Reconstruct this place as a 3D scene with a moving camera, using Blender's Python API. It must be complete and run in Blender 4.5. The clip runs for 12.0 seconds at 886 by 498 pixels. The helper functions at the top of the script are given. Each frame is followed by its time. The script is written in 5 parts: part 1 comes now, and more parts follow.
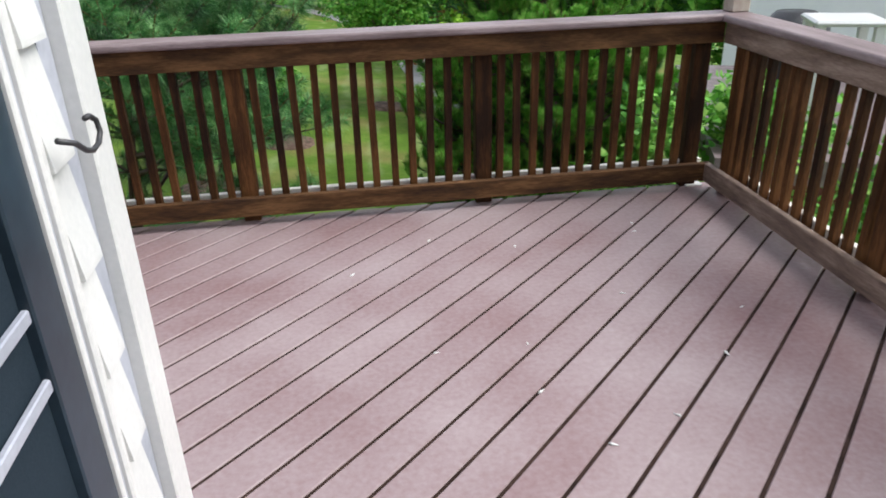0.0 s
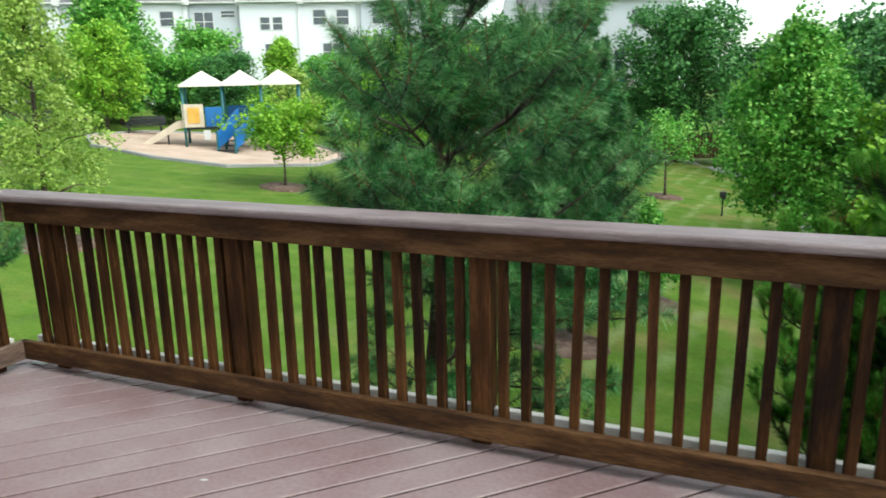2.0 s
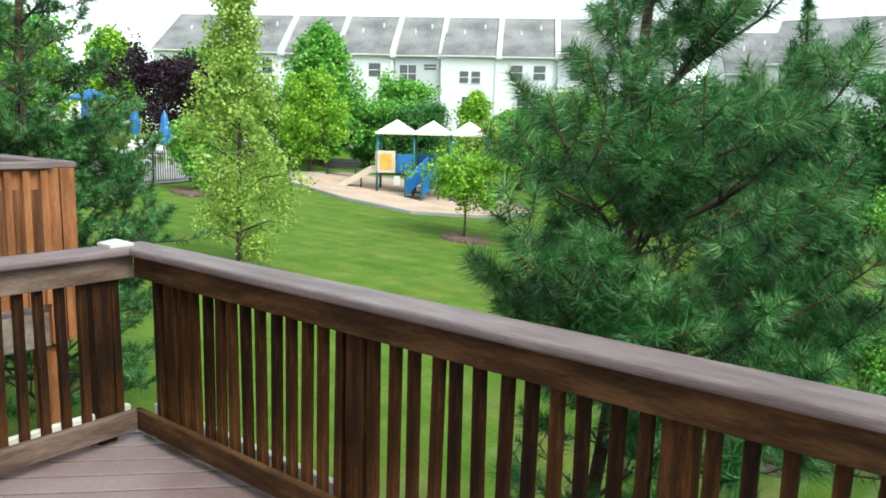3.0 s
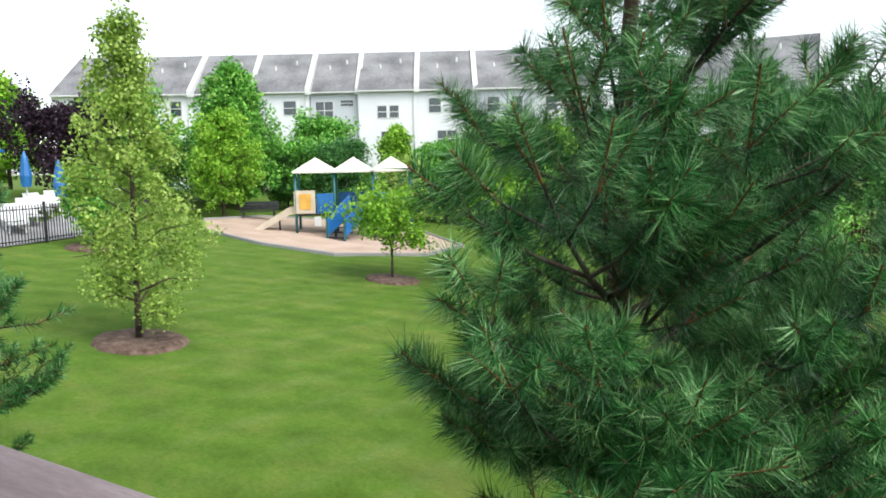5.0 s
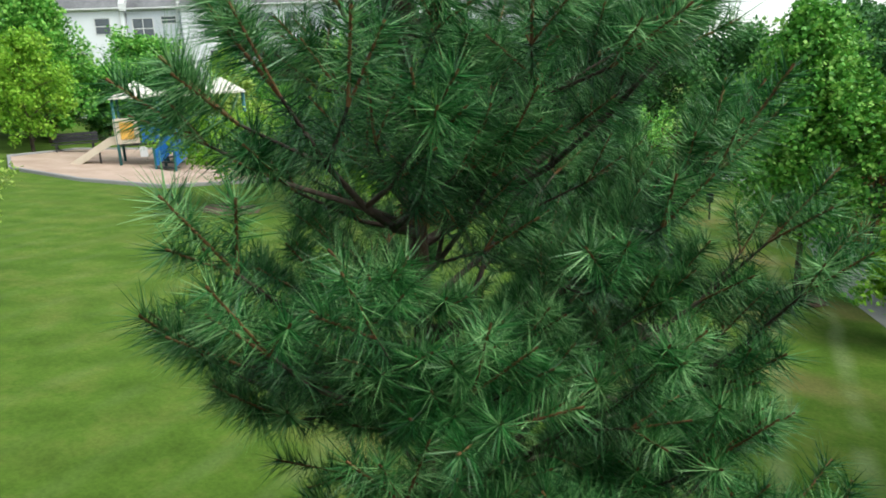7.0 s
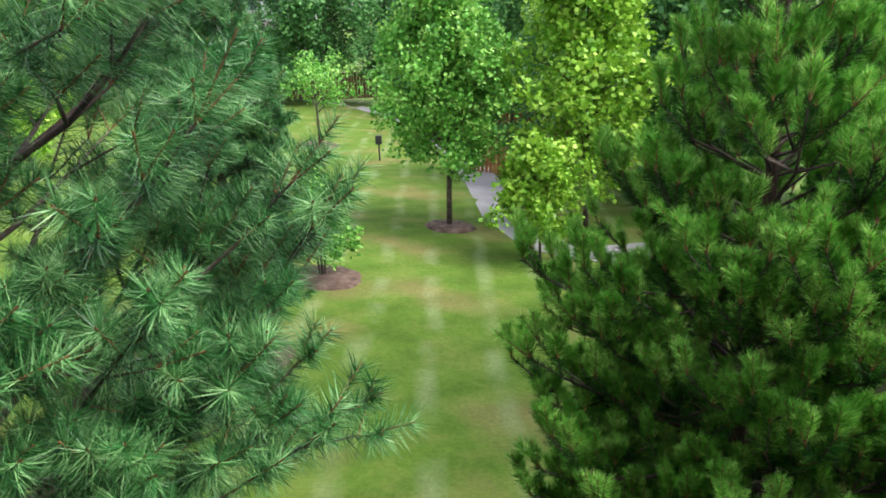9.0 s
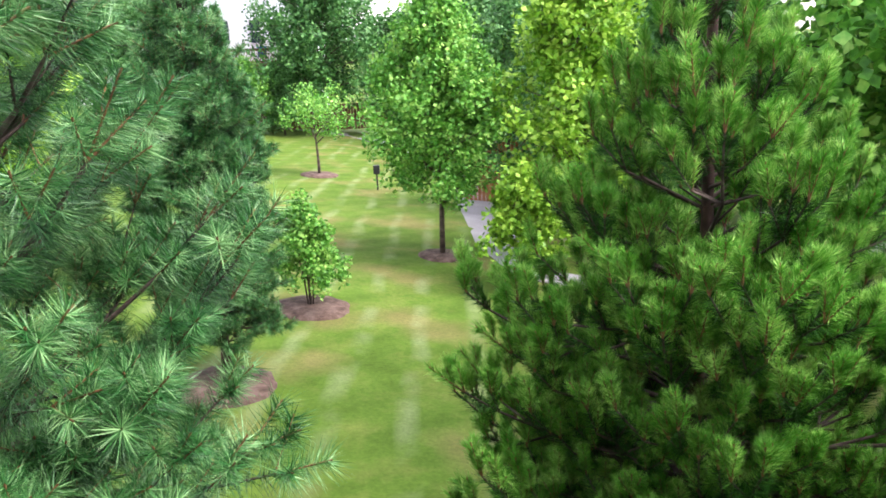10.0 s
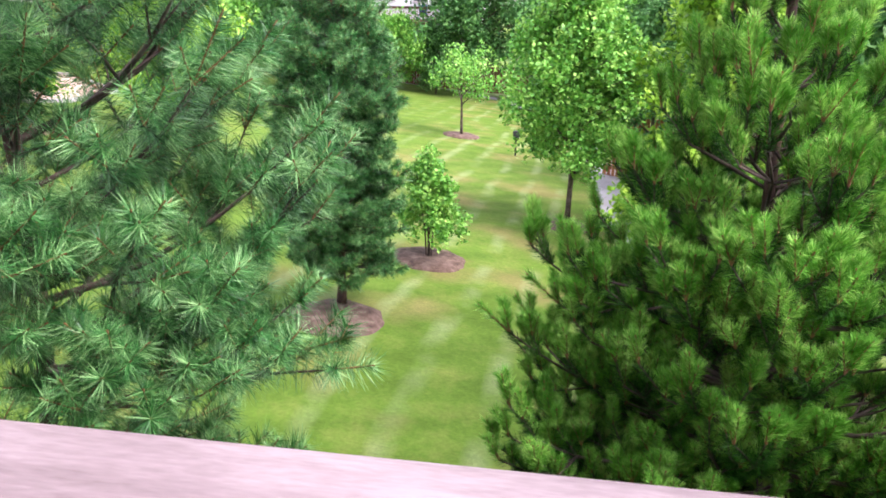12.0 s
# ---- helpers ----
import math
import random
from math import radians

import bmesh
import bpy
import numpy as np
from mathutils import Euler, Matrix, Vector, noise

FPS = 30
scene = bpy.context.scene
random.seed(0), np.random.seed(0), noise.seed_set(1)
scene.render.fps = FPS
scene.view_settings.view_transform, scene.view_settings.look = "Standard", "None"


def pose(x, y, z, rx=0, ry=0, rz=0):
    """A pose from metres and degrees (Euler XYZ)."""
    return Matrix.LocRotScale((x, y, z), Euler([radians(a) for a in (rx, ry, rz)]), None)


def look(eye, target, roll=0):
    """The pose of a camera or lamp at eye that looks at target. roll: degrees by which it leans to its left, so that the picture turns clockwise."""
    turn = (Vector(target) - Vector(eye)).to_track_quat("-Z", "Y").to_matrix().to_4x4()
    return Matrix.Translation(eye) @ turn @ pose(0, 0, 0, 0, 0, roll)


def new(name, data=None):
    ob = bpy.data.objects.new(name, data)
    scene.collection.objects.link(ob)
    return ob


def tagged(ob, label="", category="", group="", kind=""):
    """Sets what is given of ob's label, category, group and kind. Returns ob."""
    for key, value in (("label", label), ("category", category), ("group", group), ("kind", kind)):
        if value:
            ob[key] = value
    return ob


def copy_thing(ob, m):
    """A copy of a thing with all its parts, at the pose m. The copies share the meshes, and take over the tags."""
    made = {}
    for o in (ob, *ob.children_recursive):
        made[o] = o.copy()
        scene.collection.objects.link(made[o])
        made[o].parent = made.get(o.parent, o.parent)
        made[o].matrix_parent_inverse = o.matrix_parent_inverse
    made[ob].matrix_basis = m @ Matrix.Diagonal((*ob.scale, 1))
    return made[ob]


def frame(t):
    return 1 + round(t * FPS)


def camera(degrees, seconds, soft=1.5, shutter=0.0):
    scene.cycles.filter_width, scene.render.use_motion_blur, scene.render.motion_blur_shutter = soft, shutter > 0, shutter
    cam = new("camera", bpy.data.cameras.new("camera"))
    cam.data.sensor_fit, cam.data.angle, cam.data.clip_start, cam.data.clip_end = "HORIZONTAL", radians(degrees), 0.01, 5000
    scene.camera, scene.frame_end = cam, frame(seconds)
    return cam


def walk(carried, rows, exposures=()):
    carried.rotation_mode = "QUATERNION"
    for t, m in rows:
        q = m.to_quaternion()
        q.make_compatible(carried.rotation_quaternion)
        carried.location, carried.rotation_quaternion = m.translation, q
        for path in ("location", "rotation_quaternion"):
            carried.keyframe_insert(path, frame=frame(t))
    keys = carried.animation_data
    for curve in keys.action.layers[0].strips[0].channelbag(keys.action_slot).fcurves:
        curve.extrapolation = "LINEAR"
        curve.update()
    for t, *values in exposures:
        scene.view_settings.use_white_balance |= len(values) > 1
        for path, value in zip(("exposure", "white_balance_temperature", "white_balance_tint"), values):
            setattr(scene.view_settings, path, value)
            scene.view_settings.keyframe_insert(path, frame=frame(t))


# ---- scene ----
cam = camera(62.88, 12.0, soft=1.7, shutter=0.15)
# seconds, x, y, z, yaw, pitch, roll
ROWS = [
    (0, -0.092, -0.059, 1.514, -8.583, -25.457, 1.489),
    (0.5, 0.1, 0.139, 1.479, -1.448, -22.507, 1.644),
    (0.8, 0.205, 0.27, 1.489, 1.299, -19.687, -0.042),
    (1, 0.29, 0.401, 1.484, 5.807, -18.784, 1.536),
    (1.5, 0.397, 0.726, 1.515, 14.076, -15.574, -0.012),
    (2, 0.346, 1.033, 1.51, 22.612, -13.418, 1.262),
    (2.5, 0.215, 1.377, 1.555, 31.101, -11.616, -0.564),
    (3, -0.002, 1.774, 1.559, 37.378, -9.33, -1.65),
    (3.2, -0.083, 1.911, 1.56, 38.066, -9.662, -1.299),
    (4.8, -0.734, 2.841, 1.584, 31.334, -5.474, 0.818),
    (5, -0.801, 2.915, 1.57, 31.251, -6.669, 1.133),
    (5.5, -0.891, 3.147, 1.538, 26.611, -10.968, 3.727),
    (6, -0.921, 3.282, 1.529, 19.179, -10.768, 4.428),
    (6.5, -0.897, 3.354, 1.527, 18.973, -11.496, 4.92),
    (7, -0.738, 3.417, 1.533, 19.231, -13.471, 3.046),
    (7.5, -0.549, 3.434, 1.51, 11.375, -16.41, 2.73),
    (7.7, -0.495, 3.44, 1.503, 7.123, -16.909, 2.051),
    (9.3, 0.05, 3.259, 1.569, -5.704, -18.77, 1.123),
    (9.5, 0.143, 3.278, 1.566, -5.33, -18.327, -0.149),
    (10, 0.296, 3.272, 1.567, -4.249, -16.449, 2.458),
    (10.5, 0.392, 3.199, 1.562, -1.275, -16.966, 2.182),
    (11, 0.494, 3.073, 1.565, 0.913, -17.587, 1.379),
    (11.5, 0.581, 2.985, 1.565, 7.151, -16.801, 0.902),
    (12, 0.705, 2.909, 1.552, 8.255, -18.808, -0.876),
]
# seconds, stops, kelvin, tint: the picture brightens and turns pinker towards the end
EXPOSURES = [(0.0, 0.95, 6500, 10), (1.5, 0.75, 6500, 1), (3.0, 0.82, 6500, -2), (5.0, 0.65, 6500, 8), (5.5, 0.42, 6500, 7), (6.5, 0.45, 6500, 7), (7.5, 0.52, 6500, 0), (9.5, 1.72, 6500, 22), (12.0, 1.95, 6500, 28)]
walk(cam, [(t, pose(x, y, z, 90 + pitch, roll, yaw)) for t, x, y, z, yaw, pitch, roll in ROWS], EXPOSURES)

# ---- overcast daylight ----
SUN_ELEVATION, SUN_TURN = radians(50), radians(102)
world = bpy.data.worlds.new("overcast_sky")
scene.world = world
world.use_nodes = True
wn = world.node_tree.nodes
sky = wn.new("ShaderNodeTexSky")
sky.sky_type, sky.sun_disc = "NISHITA", False
sky.sun_elevation, sky.sun_rotation = SUN_ELEVATION, SUN_TURN
sky.dust_density, sky.air_density, sky.ozone_density = 1.0, 1.0, 2.0
veil = wn.new("ShaderNodeHueSaturation")
veil.inputs["Saturation"].default_value = 0.35
veil.inputs["Value"].default_value = 1.3
world.node_tree.links.new(sky.outputs[0], veil.inputs["Color"])
world.node_tree.links.new(veil.outputs[0], wn["Background"].inputs["Color"])
wn["Background"].inputs["Strength"].default_value = 0.15
sun = new("sun", bpy.data.lights.new("sun", "SUN"))
sun.data.energy, sun.data.angle, sun.data.color = 1.9, radians(36), (1.0, 0.97, 0.93)
sun.matrix_world = look((math.sin(SUN_TURN) * 40 * math.cos(SUN_ELEVATION), math.cos(SUN_TURN) * 40 * math.cos(SUN_ELEVATION), 40 * math.sin(SUN_ELEVATION)), (0, 0, 0))

# ---- materials ----


def material(name, stops, scale=4.0, stretch=(1, 1, 1), rough=0.7, bump=0.15, fine=60.0, metal=0.0, spread=0.0, translucent=0.0, gloss=0.5, island=False):
    """A surface whose colour runs through stops by two scales of noise, with fine relief; spread: how far single pieces differ."""
    m = bpy.data.materials.new(name)
    m.use_nodes = True
    nt, n, ln = m.node_tree, m.node_tree.nodes, m.node_tree.links
    bsdf = n["Principled BSDF"]
    co = n.new("ShaderNodeTexCoord")
    mp = n.new("ShaderNodeMapping")
    mp.inputs["Scale"].default_value = stretch
    ln.new(co.outputs["Object"], mp.inputs["Vector"])
    big, small = n.new("ShaderNodeTexNoise"), n.new("ShaderNodeTexNoise")
    for q, sc, det in ((big, scale, 4.0), (small, fine, 3.0)):
        q.inputs["Scale"].default_value, q.inputs["Detail"].default_value = sc, det
        ln.new(mp.outputs[0], q.inputs["Vector"])
    mix = n.new("ShaderNodeMath")
    mix.operation = "MULTIPLY_ADD"
    mix.inputs[1].default_value = 0.6
    ln.new(small.outputs["Fac"], mix.inputs[0])
    half = n.new("ShaderNodeMath")
    half.operation = "MULTIPLY_ADD"
    half.inputs[1].default_value, half.inputs[2].default_value = 1.5, -0.55
    ln.new(big.outputs["Fac"], half.inputs[0])
    ln.new(half.outputs[0], mix.inputs[2])
    fac = mix.outputs[0]
    if spread:
        if island:
            rnd = n.new("ShaderNodeNewGeometry").outputs["Random Per Island"]
        else:
            rnd = n.new("ShaderNodeObjectInfo").outputs["Random"]
        add = n.new("ShaderNodeMath")
        add.operation = "MULTIPLY_ADD"
        add.inputs[1].default_value = spread
        ln.new(rnd, add.inputs[0])
        off = n.new("ShaderNodeMath")
        off.operation = "SUBTRACT"
        off.inputs[1].default_value = spread / 2
        ln.new(fac, off.inputs[0])
        ln.new(off.outputs[0], add.inputs[2])
        fac = add.outputs[0]
    ramp = n.new("ShaderNodeValToRGB")
    while len(ramp.color_ramp.elements) < len(stops):
        ramp.color_ramp.elements.new(0.5)
    for e, (p, c) in zip(ramp.color_ramp.elements, stops):
        e.position, e.color = p, (*c, 1)
    ln.new(fac, ramp.inputs[0])
    ln.new(ramp.outputs[0], bsdf.inputs["Base Color"])
    bsdf.inputs["Roughness"].default_value, bsdf.inputs["Metallic"].default_value = rough, metal
    bsdf.inputs["Specular IOR Level"].default_value = gloss
    if bump:
        b = n.new("ShaderNodeBump")
        b.inputs["Strength"].default_value, b.inputs["Distance"].default_value = bump, 0.01
        ln.new(mix.outputs[0], b.inputs["Height"])
        ln.new(b.outputs[0], bsdf.inputs["Normal"])
    if translucent:
        tr = n.new("ShaderNodeBsdfTranslucent")
        ln.new(ramp.outputs[0], tr.inputs["Color"])
        ms = n.new("ShaderNodeMixShader")
        ms.inputs[0].default_value = translucent
        ln.new(bsdf.outputs[0], ms.inputs[1])
        ln.new(tr.outputs[0], ms.inputs[2])
        ln.new(ms.outputs[0], n["Material Output"].inputs["Surface"])
    return m


def foliage(name, dark, mid, light, rough=0.5, translucent=0.22, gloss=0.35, grain=2.2):
    return material(name, [(0.1, dark), (0.5, mid), (0.9, light)], scale=grain, fine=grain * 4, rough=rough, bump=0, spread=0.55, translucent=translucent, gloss=gloss, island=True)


DECK = material("deck_board_paint", [(0.10, (0.20, 0.118, 0.120)), (0.5, (0.275, 0.203, 0.208)), (0.9, (0.35, 0.285, 0.29))], scale=1.6, fine=45, rough=0.48, bump=0.2, spread=0.14)
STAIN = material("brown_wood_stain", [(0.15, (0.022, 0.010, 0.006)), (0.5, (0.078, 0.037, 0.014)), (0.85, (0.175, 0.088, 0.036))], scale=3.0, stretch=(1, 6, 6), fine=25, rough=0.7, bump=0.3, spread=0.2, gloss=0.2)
# Red-brown stain of the uprights, darkened further to hold their shade.
STAIN_UP_SHADED = material("brown_wood_stain_upright", [(0.15, (0.014, 0.006, 0.003)), (0.5, (0.052, 0.021, 0.007)), (0.85, (0.125, 0.052, 0.018))], scale=3.0, stretch=(6, 6, 1), fine=25, rough=0.7, bump=0.3, spread=0.4, gloss=0.15)
# Paler, greyer stain for the bands of the two side railings.
PALE_STAIN = material("worn_wood_stain", [(0.15, (0.075, 0.046, 0.034)), (0.5, (0.18, 0.122, 0.092)), (0.85, (0.31, 0.235, 0.19))], scale=3.0, stretch=(1, 6, 6), fine=25, rough=0.6, bump=0.3, spread=0.2)
# Near-white wood: the light on the outer rail is put into its colour.
LITWOOD = material("bleached_wood", [(0.15, (0.66, 0.62, 0.54)), (0.85, (0.86, 0.83, 0.76))], scale=4.0, fine=40, rough=0.7, bump=0.2)
CAP = material("weathered_cap_wood", [(0.15, (0.13, 0.094, 0.094)), (0.5, (0.195, 0.147, 0.149)), (0.85, (0.27, 0.215, 0.218))], scale=3.0, stretch=(1, 5, 5), fine=30, rough=0.5, bump=0.2, spread=0.1)
GREYWOOD = material("old_grey_wood", [(0.2, (0.16, 0.12, 0.10)), (0.5, (0.30, 0.24, 0.20)), (0.85, (0.42, 0.36, 0.31))], scale=3.0, fine=30, rough=0.7, bump=0.3, spread=0.2)
WHITE = material("white_vinyl", [(0.2, (0.56, 0.57, 0.56)), (0.8, (0.69, 0.69, 0.67))], scale=1.5, fine=80, rough=0.4, bump=0.05, spread=0.1)
GREYTRIM = material("grey_door_track", [(0.2, (0.30, 0.32, 0.37)), (0.8, (0.45, 0.47, 0.53))], scale=3, fine=60, rough=0.35, bump=0.03)
SIDING = material("pale_siding", [(0.2, (0.74, 0.755, 0.775)), (0.8, (0.83, 0.84, 0.85))], scale=0.4, fine=12, rough=0.5, bump=0.1)
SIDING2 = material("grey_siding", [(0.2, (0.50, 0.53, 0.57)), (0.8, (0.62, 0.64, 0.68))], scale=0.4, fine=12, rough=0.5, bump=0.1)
SHINGLE = material("grey_roof_shingle", [(0.2, (0.10, 0.10, 0.105)), (0.5, (0.19, 0.19, 0.195)), (0.85, (0.30, 0.30, 0.30))], scale=0.35, fine=6, rough=0.9, bump=0.4)
DOOR_ROOM_BLUE = material("dark_blue_door_frame", [(0.2, (0.012, 0.022, 0.032)), (0.8, (0.03, 0.05, 0.07))], scale=3, fine=40, rough=0.35, bump=0.03)
DARKGLASS = material("window_glass", [(0.2, (0.02, 0.03, 0.04)), (0.8, (0.07, 0.09, 0.11))], scale=0.5, fine=3, rough=0.06, bump=0, gloss=0.8)
BARK = material("pine_bark", [(0.2, (0.020, 0.012, 0.009)), (0.5, (0.065, 0.036, 0.025)), (0.85, (0.17, 0.095, 0.06))], scale=7, stretch=(1, 1, 0.4), fine=45, rough=0.9, bump=0.8)
TWIG = material("grey_brown_twig", [(0.2, (0.026, 0.017, 0.013)), (0.5, (0.07, 0.047, 0.036)), (0.85, (0.18, 0.135, 0.11))], scale=5, fine=60, rough=0.85, bump=0.4)
SHOOT = material("orange_brown_shoot", [(0.2, (0.13, 0.06, 0.025)), (0.8, (0.30, 0.15, 0.06))], scale=9, fine=90, rough=0.7, bump=0.2)
NEEDLE_A = foliage("blue_green_young_needles", (0.007, 0.070, 0.014), (0.036, 0.185, 0.038), (0.29, 0.54, 0.21), rough=0.36, translucent=0.14, gloss=0.42, grain=5.0)
# Older needles are darker; inner crown shade is put into their colour too.
NEEDLE_A_OLD_SHADED = foliage("blue_green_old_needles", (0.003, 0.032, 0.007), (0.018, 0.095, 0.025), (0.13, 0.29, 0.115), rough=0.36, translucent=0.08, gloss=0.4, grain=5.0)
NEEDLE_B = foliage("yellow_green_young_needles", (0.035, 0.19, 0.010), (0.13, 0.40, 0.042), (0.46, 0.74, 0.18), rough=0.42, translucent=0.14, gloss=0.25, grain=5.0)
# Darker by age, and darkened again for the shade within the crown.
NEEDLE_B_OLD_SHADED = foliage("yellow_green_old_needles", (0.003, 0.030, 0.002), (0.014, 0.085, 0.008), (0.075, 0.23, 0.03), rough=0.42, translucent=0.06, gloss=0.2, grain=5.0)
LEAF_MAPLE = foliage("maple_leaves", (0.038, 0.17, 0.018), (0.14, 0.42, 0.055), (0.39, 0.65, 0.14))
LEAF_LIGHT = foliage("bright_leaves", (0.08, 0.24, 0.015), (0.23, 0.47, 0.035), (0.44, 0.66, 0.09))
LEAF_OLIVE = foliage("olive_leaves", (0.15, 0.27, 0.035), (0.33, 0.48, 0.085), (0.50, 0.61, 0.18))
LEAF_DARK = foliage("dark_leaves", (0.022, 0.10, 0.025), (0.07, 0.23, 0.055), (0.18, 0.39, 0.11))
LEAF_PLUM = foliage("plum_leaves", (0.012, 0.006, 0.012), (0.03, 0.014, 0.026), (0.06, 0.028, 0.05))
DEAD = foliage("dead_brown_needles", (0.10, 0.035, 0.012), (0.24, 0.09, 0.035), (0.40, 0.20, 0.09), translucent=0.05)
MULCH = material("bark_mulch", [(0.2, (0.05, 0.03, 0.022)), (0.5, (0.12, 0.075, 0.055)), (0.85, (0.20, 0.14, 0.11))], scale=6, fine=40, rough=0.95, bump=0.9)
SAND = material("wood_chip_sand", [(0.2, (0.42, 0.30, 0.22)), (0.8, (0.58, 0.44, 0.35))], scale=0.8, fine=14, rough=0.95, bump=0.4)
CONCRETE = material("pale_concrete", [(0.2, (0.24, 0.235, 0.23)), (0.8, (0.38, 0.375, 0.37))], scale=0.7, fine=18, rough=0.9, bump=0.2)
TEAL = material("teal_metal", [(0.2, (0.012, 0.10, 0.11)), (0.8, (0.025, 0.15, 0.16))], scale=2, fine=30, rough=0.4, bump=0.05)
BLUE = material("blue_plastic", [(0.2, (0.01, 0.10, 0.32)), (0.8, (0.03, 0.18, 0.45))], scale=2, fine=30, rough=0.4, bump=0.05)
TAN = material("tan_plastic", [(0.2, (0.52, 0.44, 0.33)), (0.8, (0.66, 0.58, 0.46))], scale=2, fine=30, rough=0.45, bump=0.05)
YELLOW = material("yellow_plastic", [(0.2, (0.62, 0.33, 0.05)), (0.8, (0.75, 0.43, 0.09))], scale=2, fine=30, rough=0.45, bump=0.05)
CANVAS = material("cream_canvas", [(0.2, (0.72, 0.67, 0.57)), (0.8, (0.84, 0.80, 0.71))], scale=1, fine=40, rough=0.8, bump=0.1)
DARKMETAL = material("dark_metal", [(0.2, (0.012, 0.012, 0.014)), (0.8, (0.04, 0.04, 0.045))], scale=4, fine=60, rough=0.45, bump=0.1)
ORANGEWOOD = material("orange_cedar_wood", [(0.2, (0.20, 0.07, 0.025)), (0.5, (0.33, 0.125, 0.045)), (0.85, (0.45, 0.20, 0.08))], scale=3, stretch=(6, 6, 1), fine=25, rough=0.6, bump=0.2, spread=0.3)
REDWOOD = material("red_brown_wood", [(0.2, (0.10, 0.03, 0.02)), (0.8, (0.20, 0.07, 0.045))], scale=3, fine=20, rough=0.7, bump=0.2, spread=0.3)


def lawn():
    m = material("mown_lawn", [(0.05, (0.066, 0.125, 0.013)), (0.5, (0.088, 0.166, 0.019)), (0.95, (0.150, 0.202, 0.038))], scale=1.3, fine=7.0, rough=0.9, bump=0.6, gloss=0.15)
    n, ln = m.node_tree.nodes, m.node_tree.links
    bsdf = n["Principled BSDF"]
    base = bsdf.inputs["Base Color"].links[0].from_socket
    co = n.new("ShaderNodeTexCoord")
    wave = n.new("ShaderNodeTexWave")
    wave.wave_type, wave.bands_direction = "BANDS", "X"
    wave.inputs["Scale"].default_value, wave.inputs["Distortion"].default_value = 0.31, 2.6
    wave.inputs["Detail"].default_value, wave.inputs["Detail Scale"].default_value = 5.0, 0.9
    tilt = n.new("ShaderNodeMapping")
    tilt.inputs["Rotation"].default_value = (0, 0, radians(4))
    ln.new(co.outputs["Object"], tilt.inputs["Vector"])
    ln.new(tilt.outputs[0], wave.inputs["Vector"])
    blade = n.new("ShaderNodeTexNoise")
    blade.inputs["Scale"].default_value, blade.inputs["Detail"].default_value = 17.0, 9.0
    blade.inputs["Roughness"].default_value = 0.8
    ln.new(co.outputs["Object"], blade.inputs["Vector"])
    r = n.new("ShaderNodeValToRGB")
    r.color_ramp.elements[0].position, r.color_ramp.elements[0].color = 0.66, (0, 0, 0, 1)
    r.color_ramp.elements[1].position, r.color_ramp.elements[1].color = 1.0, (0.27, 0.27, 0.27, 1)
    ln.new(wave.outputs["Fac"], r.inputs[0])
    straw = n.new("ShaderNodeMix")
    straw.data_type = "RGBA"
    straw.inputs[7].default_value = (0.24, 0.30, 0.13, 1)
    # the tracks show on the strip between the tree rows
    sep = n.new("ShaderNodeSeparateXYZ")
    ln.new(co.outputs["Object"], sep.inputs[0])
    near = n.new("ShaderNodeMapRange")
    near.inputs[1].default_value, near.inputs[2].default_value, near.inputs[3].default_value, near.inputs[4].default_value = -6.5, -3.0, 0.22, 1.0
    ln.new(sep.outputs[0], near.inputs[0])
    gain = n.new("ShaderNodeMath")
    gain.operation = "MULTIPLY"
    ln.new(r.outputs[0], gain.inputs[0])
    ln.new(near.outputs[0], gain.inputs[1])
    broken = n.new("ShaderNodeTexNoise")
    broken.inputs["Scale"].default_value, broken.inputs["Detail"].default_value = 0.9, 6.0
    ln.new(co.outputs["Object"], broken.inputs["Vector"])
    gaps = n.new("ShaderNodeMapRange")
    gaps.inputs[1].default_value, gaps.inputs[2].default_value, gaps.inputs[3].default_value, gaps.inputs[4].default_value = 0.40, 0.60, 0.0, 1.9
    ln.new(broken.outputs["Fac"], gaps.inputs[0])
    worn = n.new("ShaderNodeMath")
    worn.operation = "MULTIPLY"
    ln.new(gain.outputs[0], worn.inputs[0])
    ln.new(gaps.outputs[0], worn.inputs[1])
    ln.new(worn.outputs[0], straw.inputs[0])
    patch = n.new("ShaderNodeTexNoise")
    patch.inputs["Scale"].default_value, patch.inputs["Detail"].default_value = 0.55, 7.0
    ln.new(tilt.outputs[0], patch.inputs["Vector"])
    dryness = n.new("ShaderNodeMapRange")
    dryness.inputs[1].default_value, dryness.inputs[2].default_value, dryness.inputs[4].default_value = 0.50, 0.68, 0.75
    ln.new(patch.outputs["Fac"], dryness.inputs[0])
    local = n.new("ShaderNodeMath")
    local.operation = "MULTIPLY"
    ln.new(dryness.outputs[0], local.inputs[0])
    ln.new(near.outputs[0], local.inputs[1])
    dry = n.new("ShaderNodeMix")
    dry.data_type = "RGBA"
    dry.inputs[7].default_value = (0.21, 0.185, 0.065, 1)
    ln.new(local.outputs[0], dry.inputs[0])
    ln.new(base, dry.inputs[6])
    ln.new(dry.outputs[2], straw.inputs[6])
    speck = n.new("ShaderNodeMix")
    speck.data_type, speck.blend_type = "RGBA", "OVERLAY"
    speck.inputs[0].default_value = 0.95
    ln.new(straw.outputs[2], speck.inputs[6])
    ln.new(blade.outputs["Color"], speck.inputs[7])
    grey = n.new("ShaderNodeRGBToBW")
    ln.new(blade.outputs["Color"], grey.inputs[0])
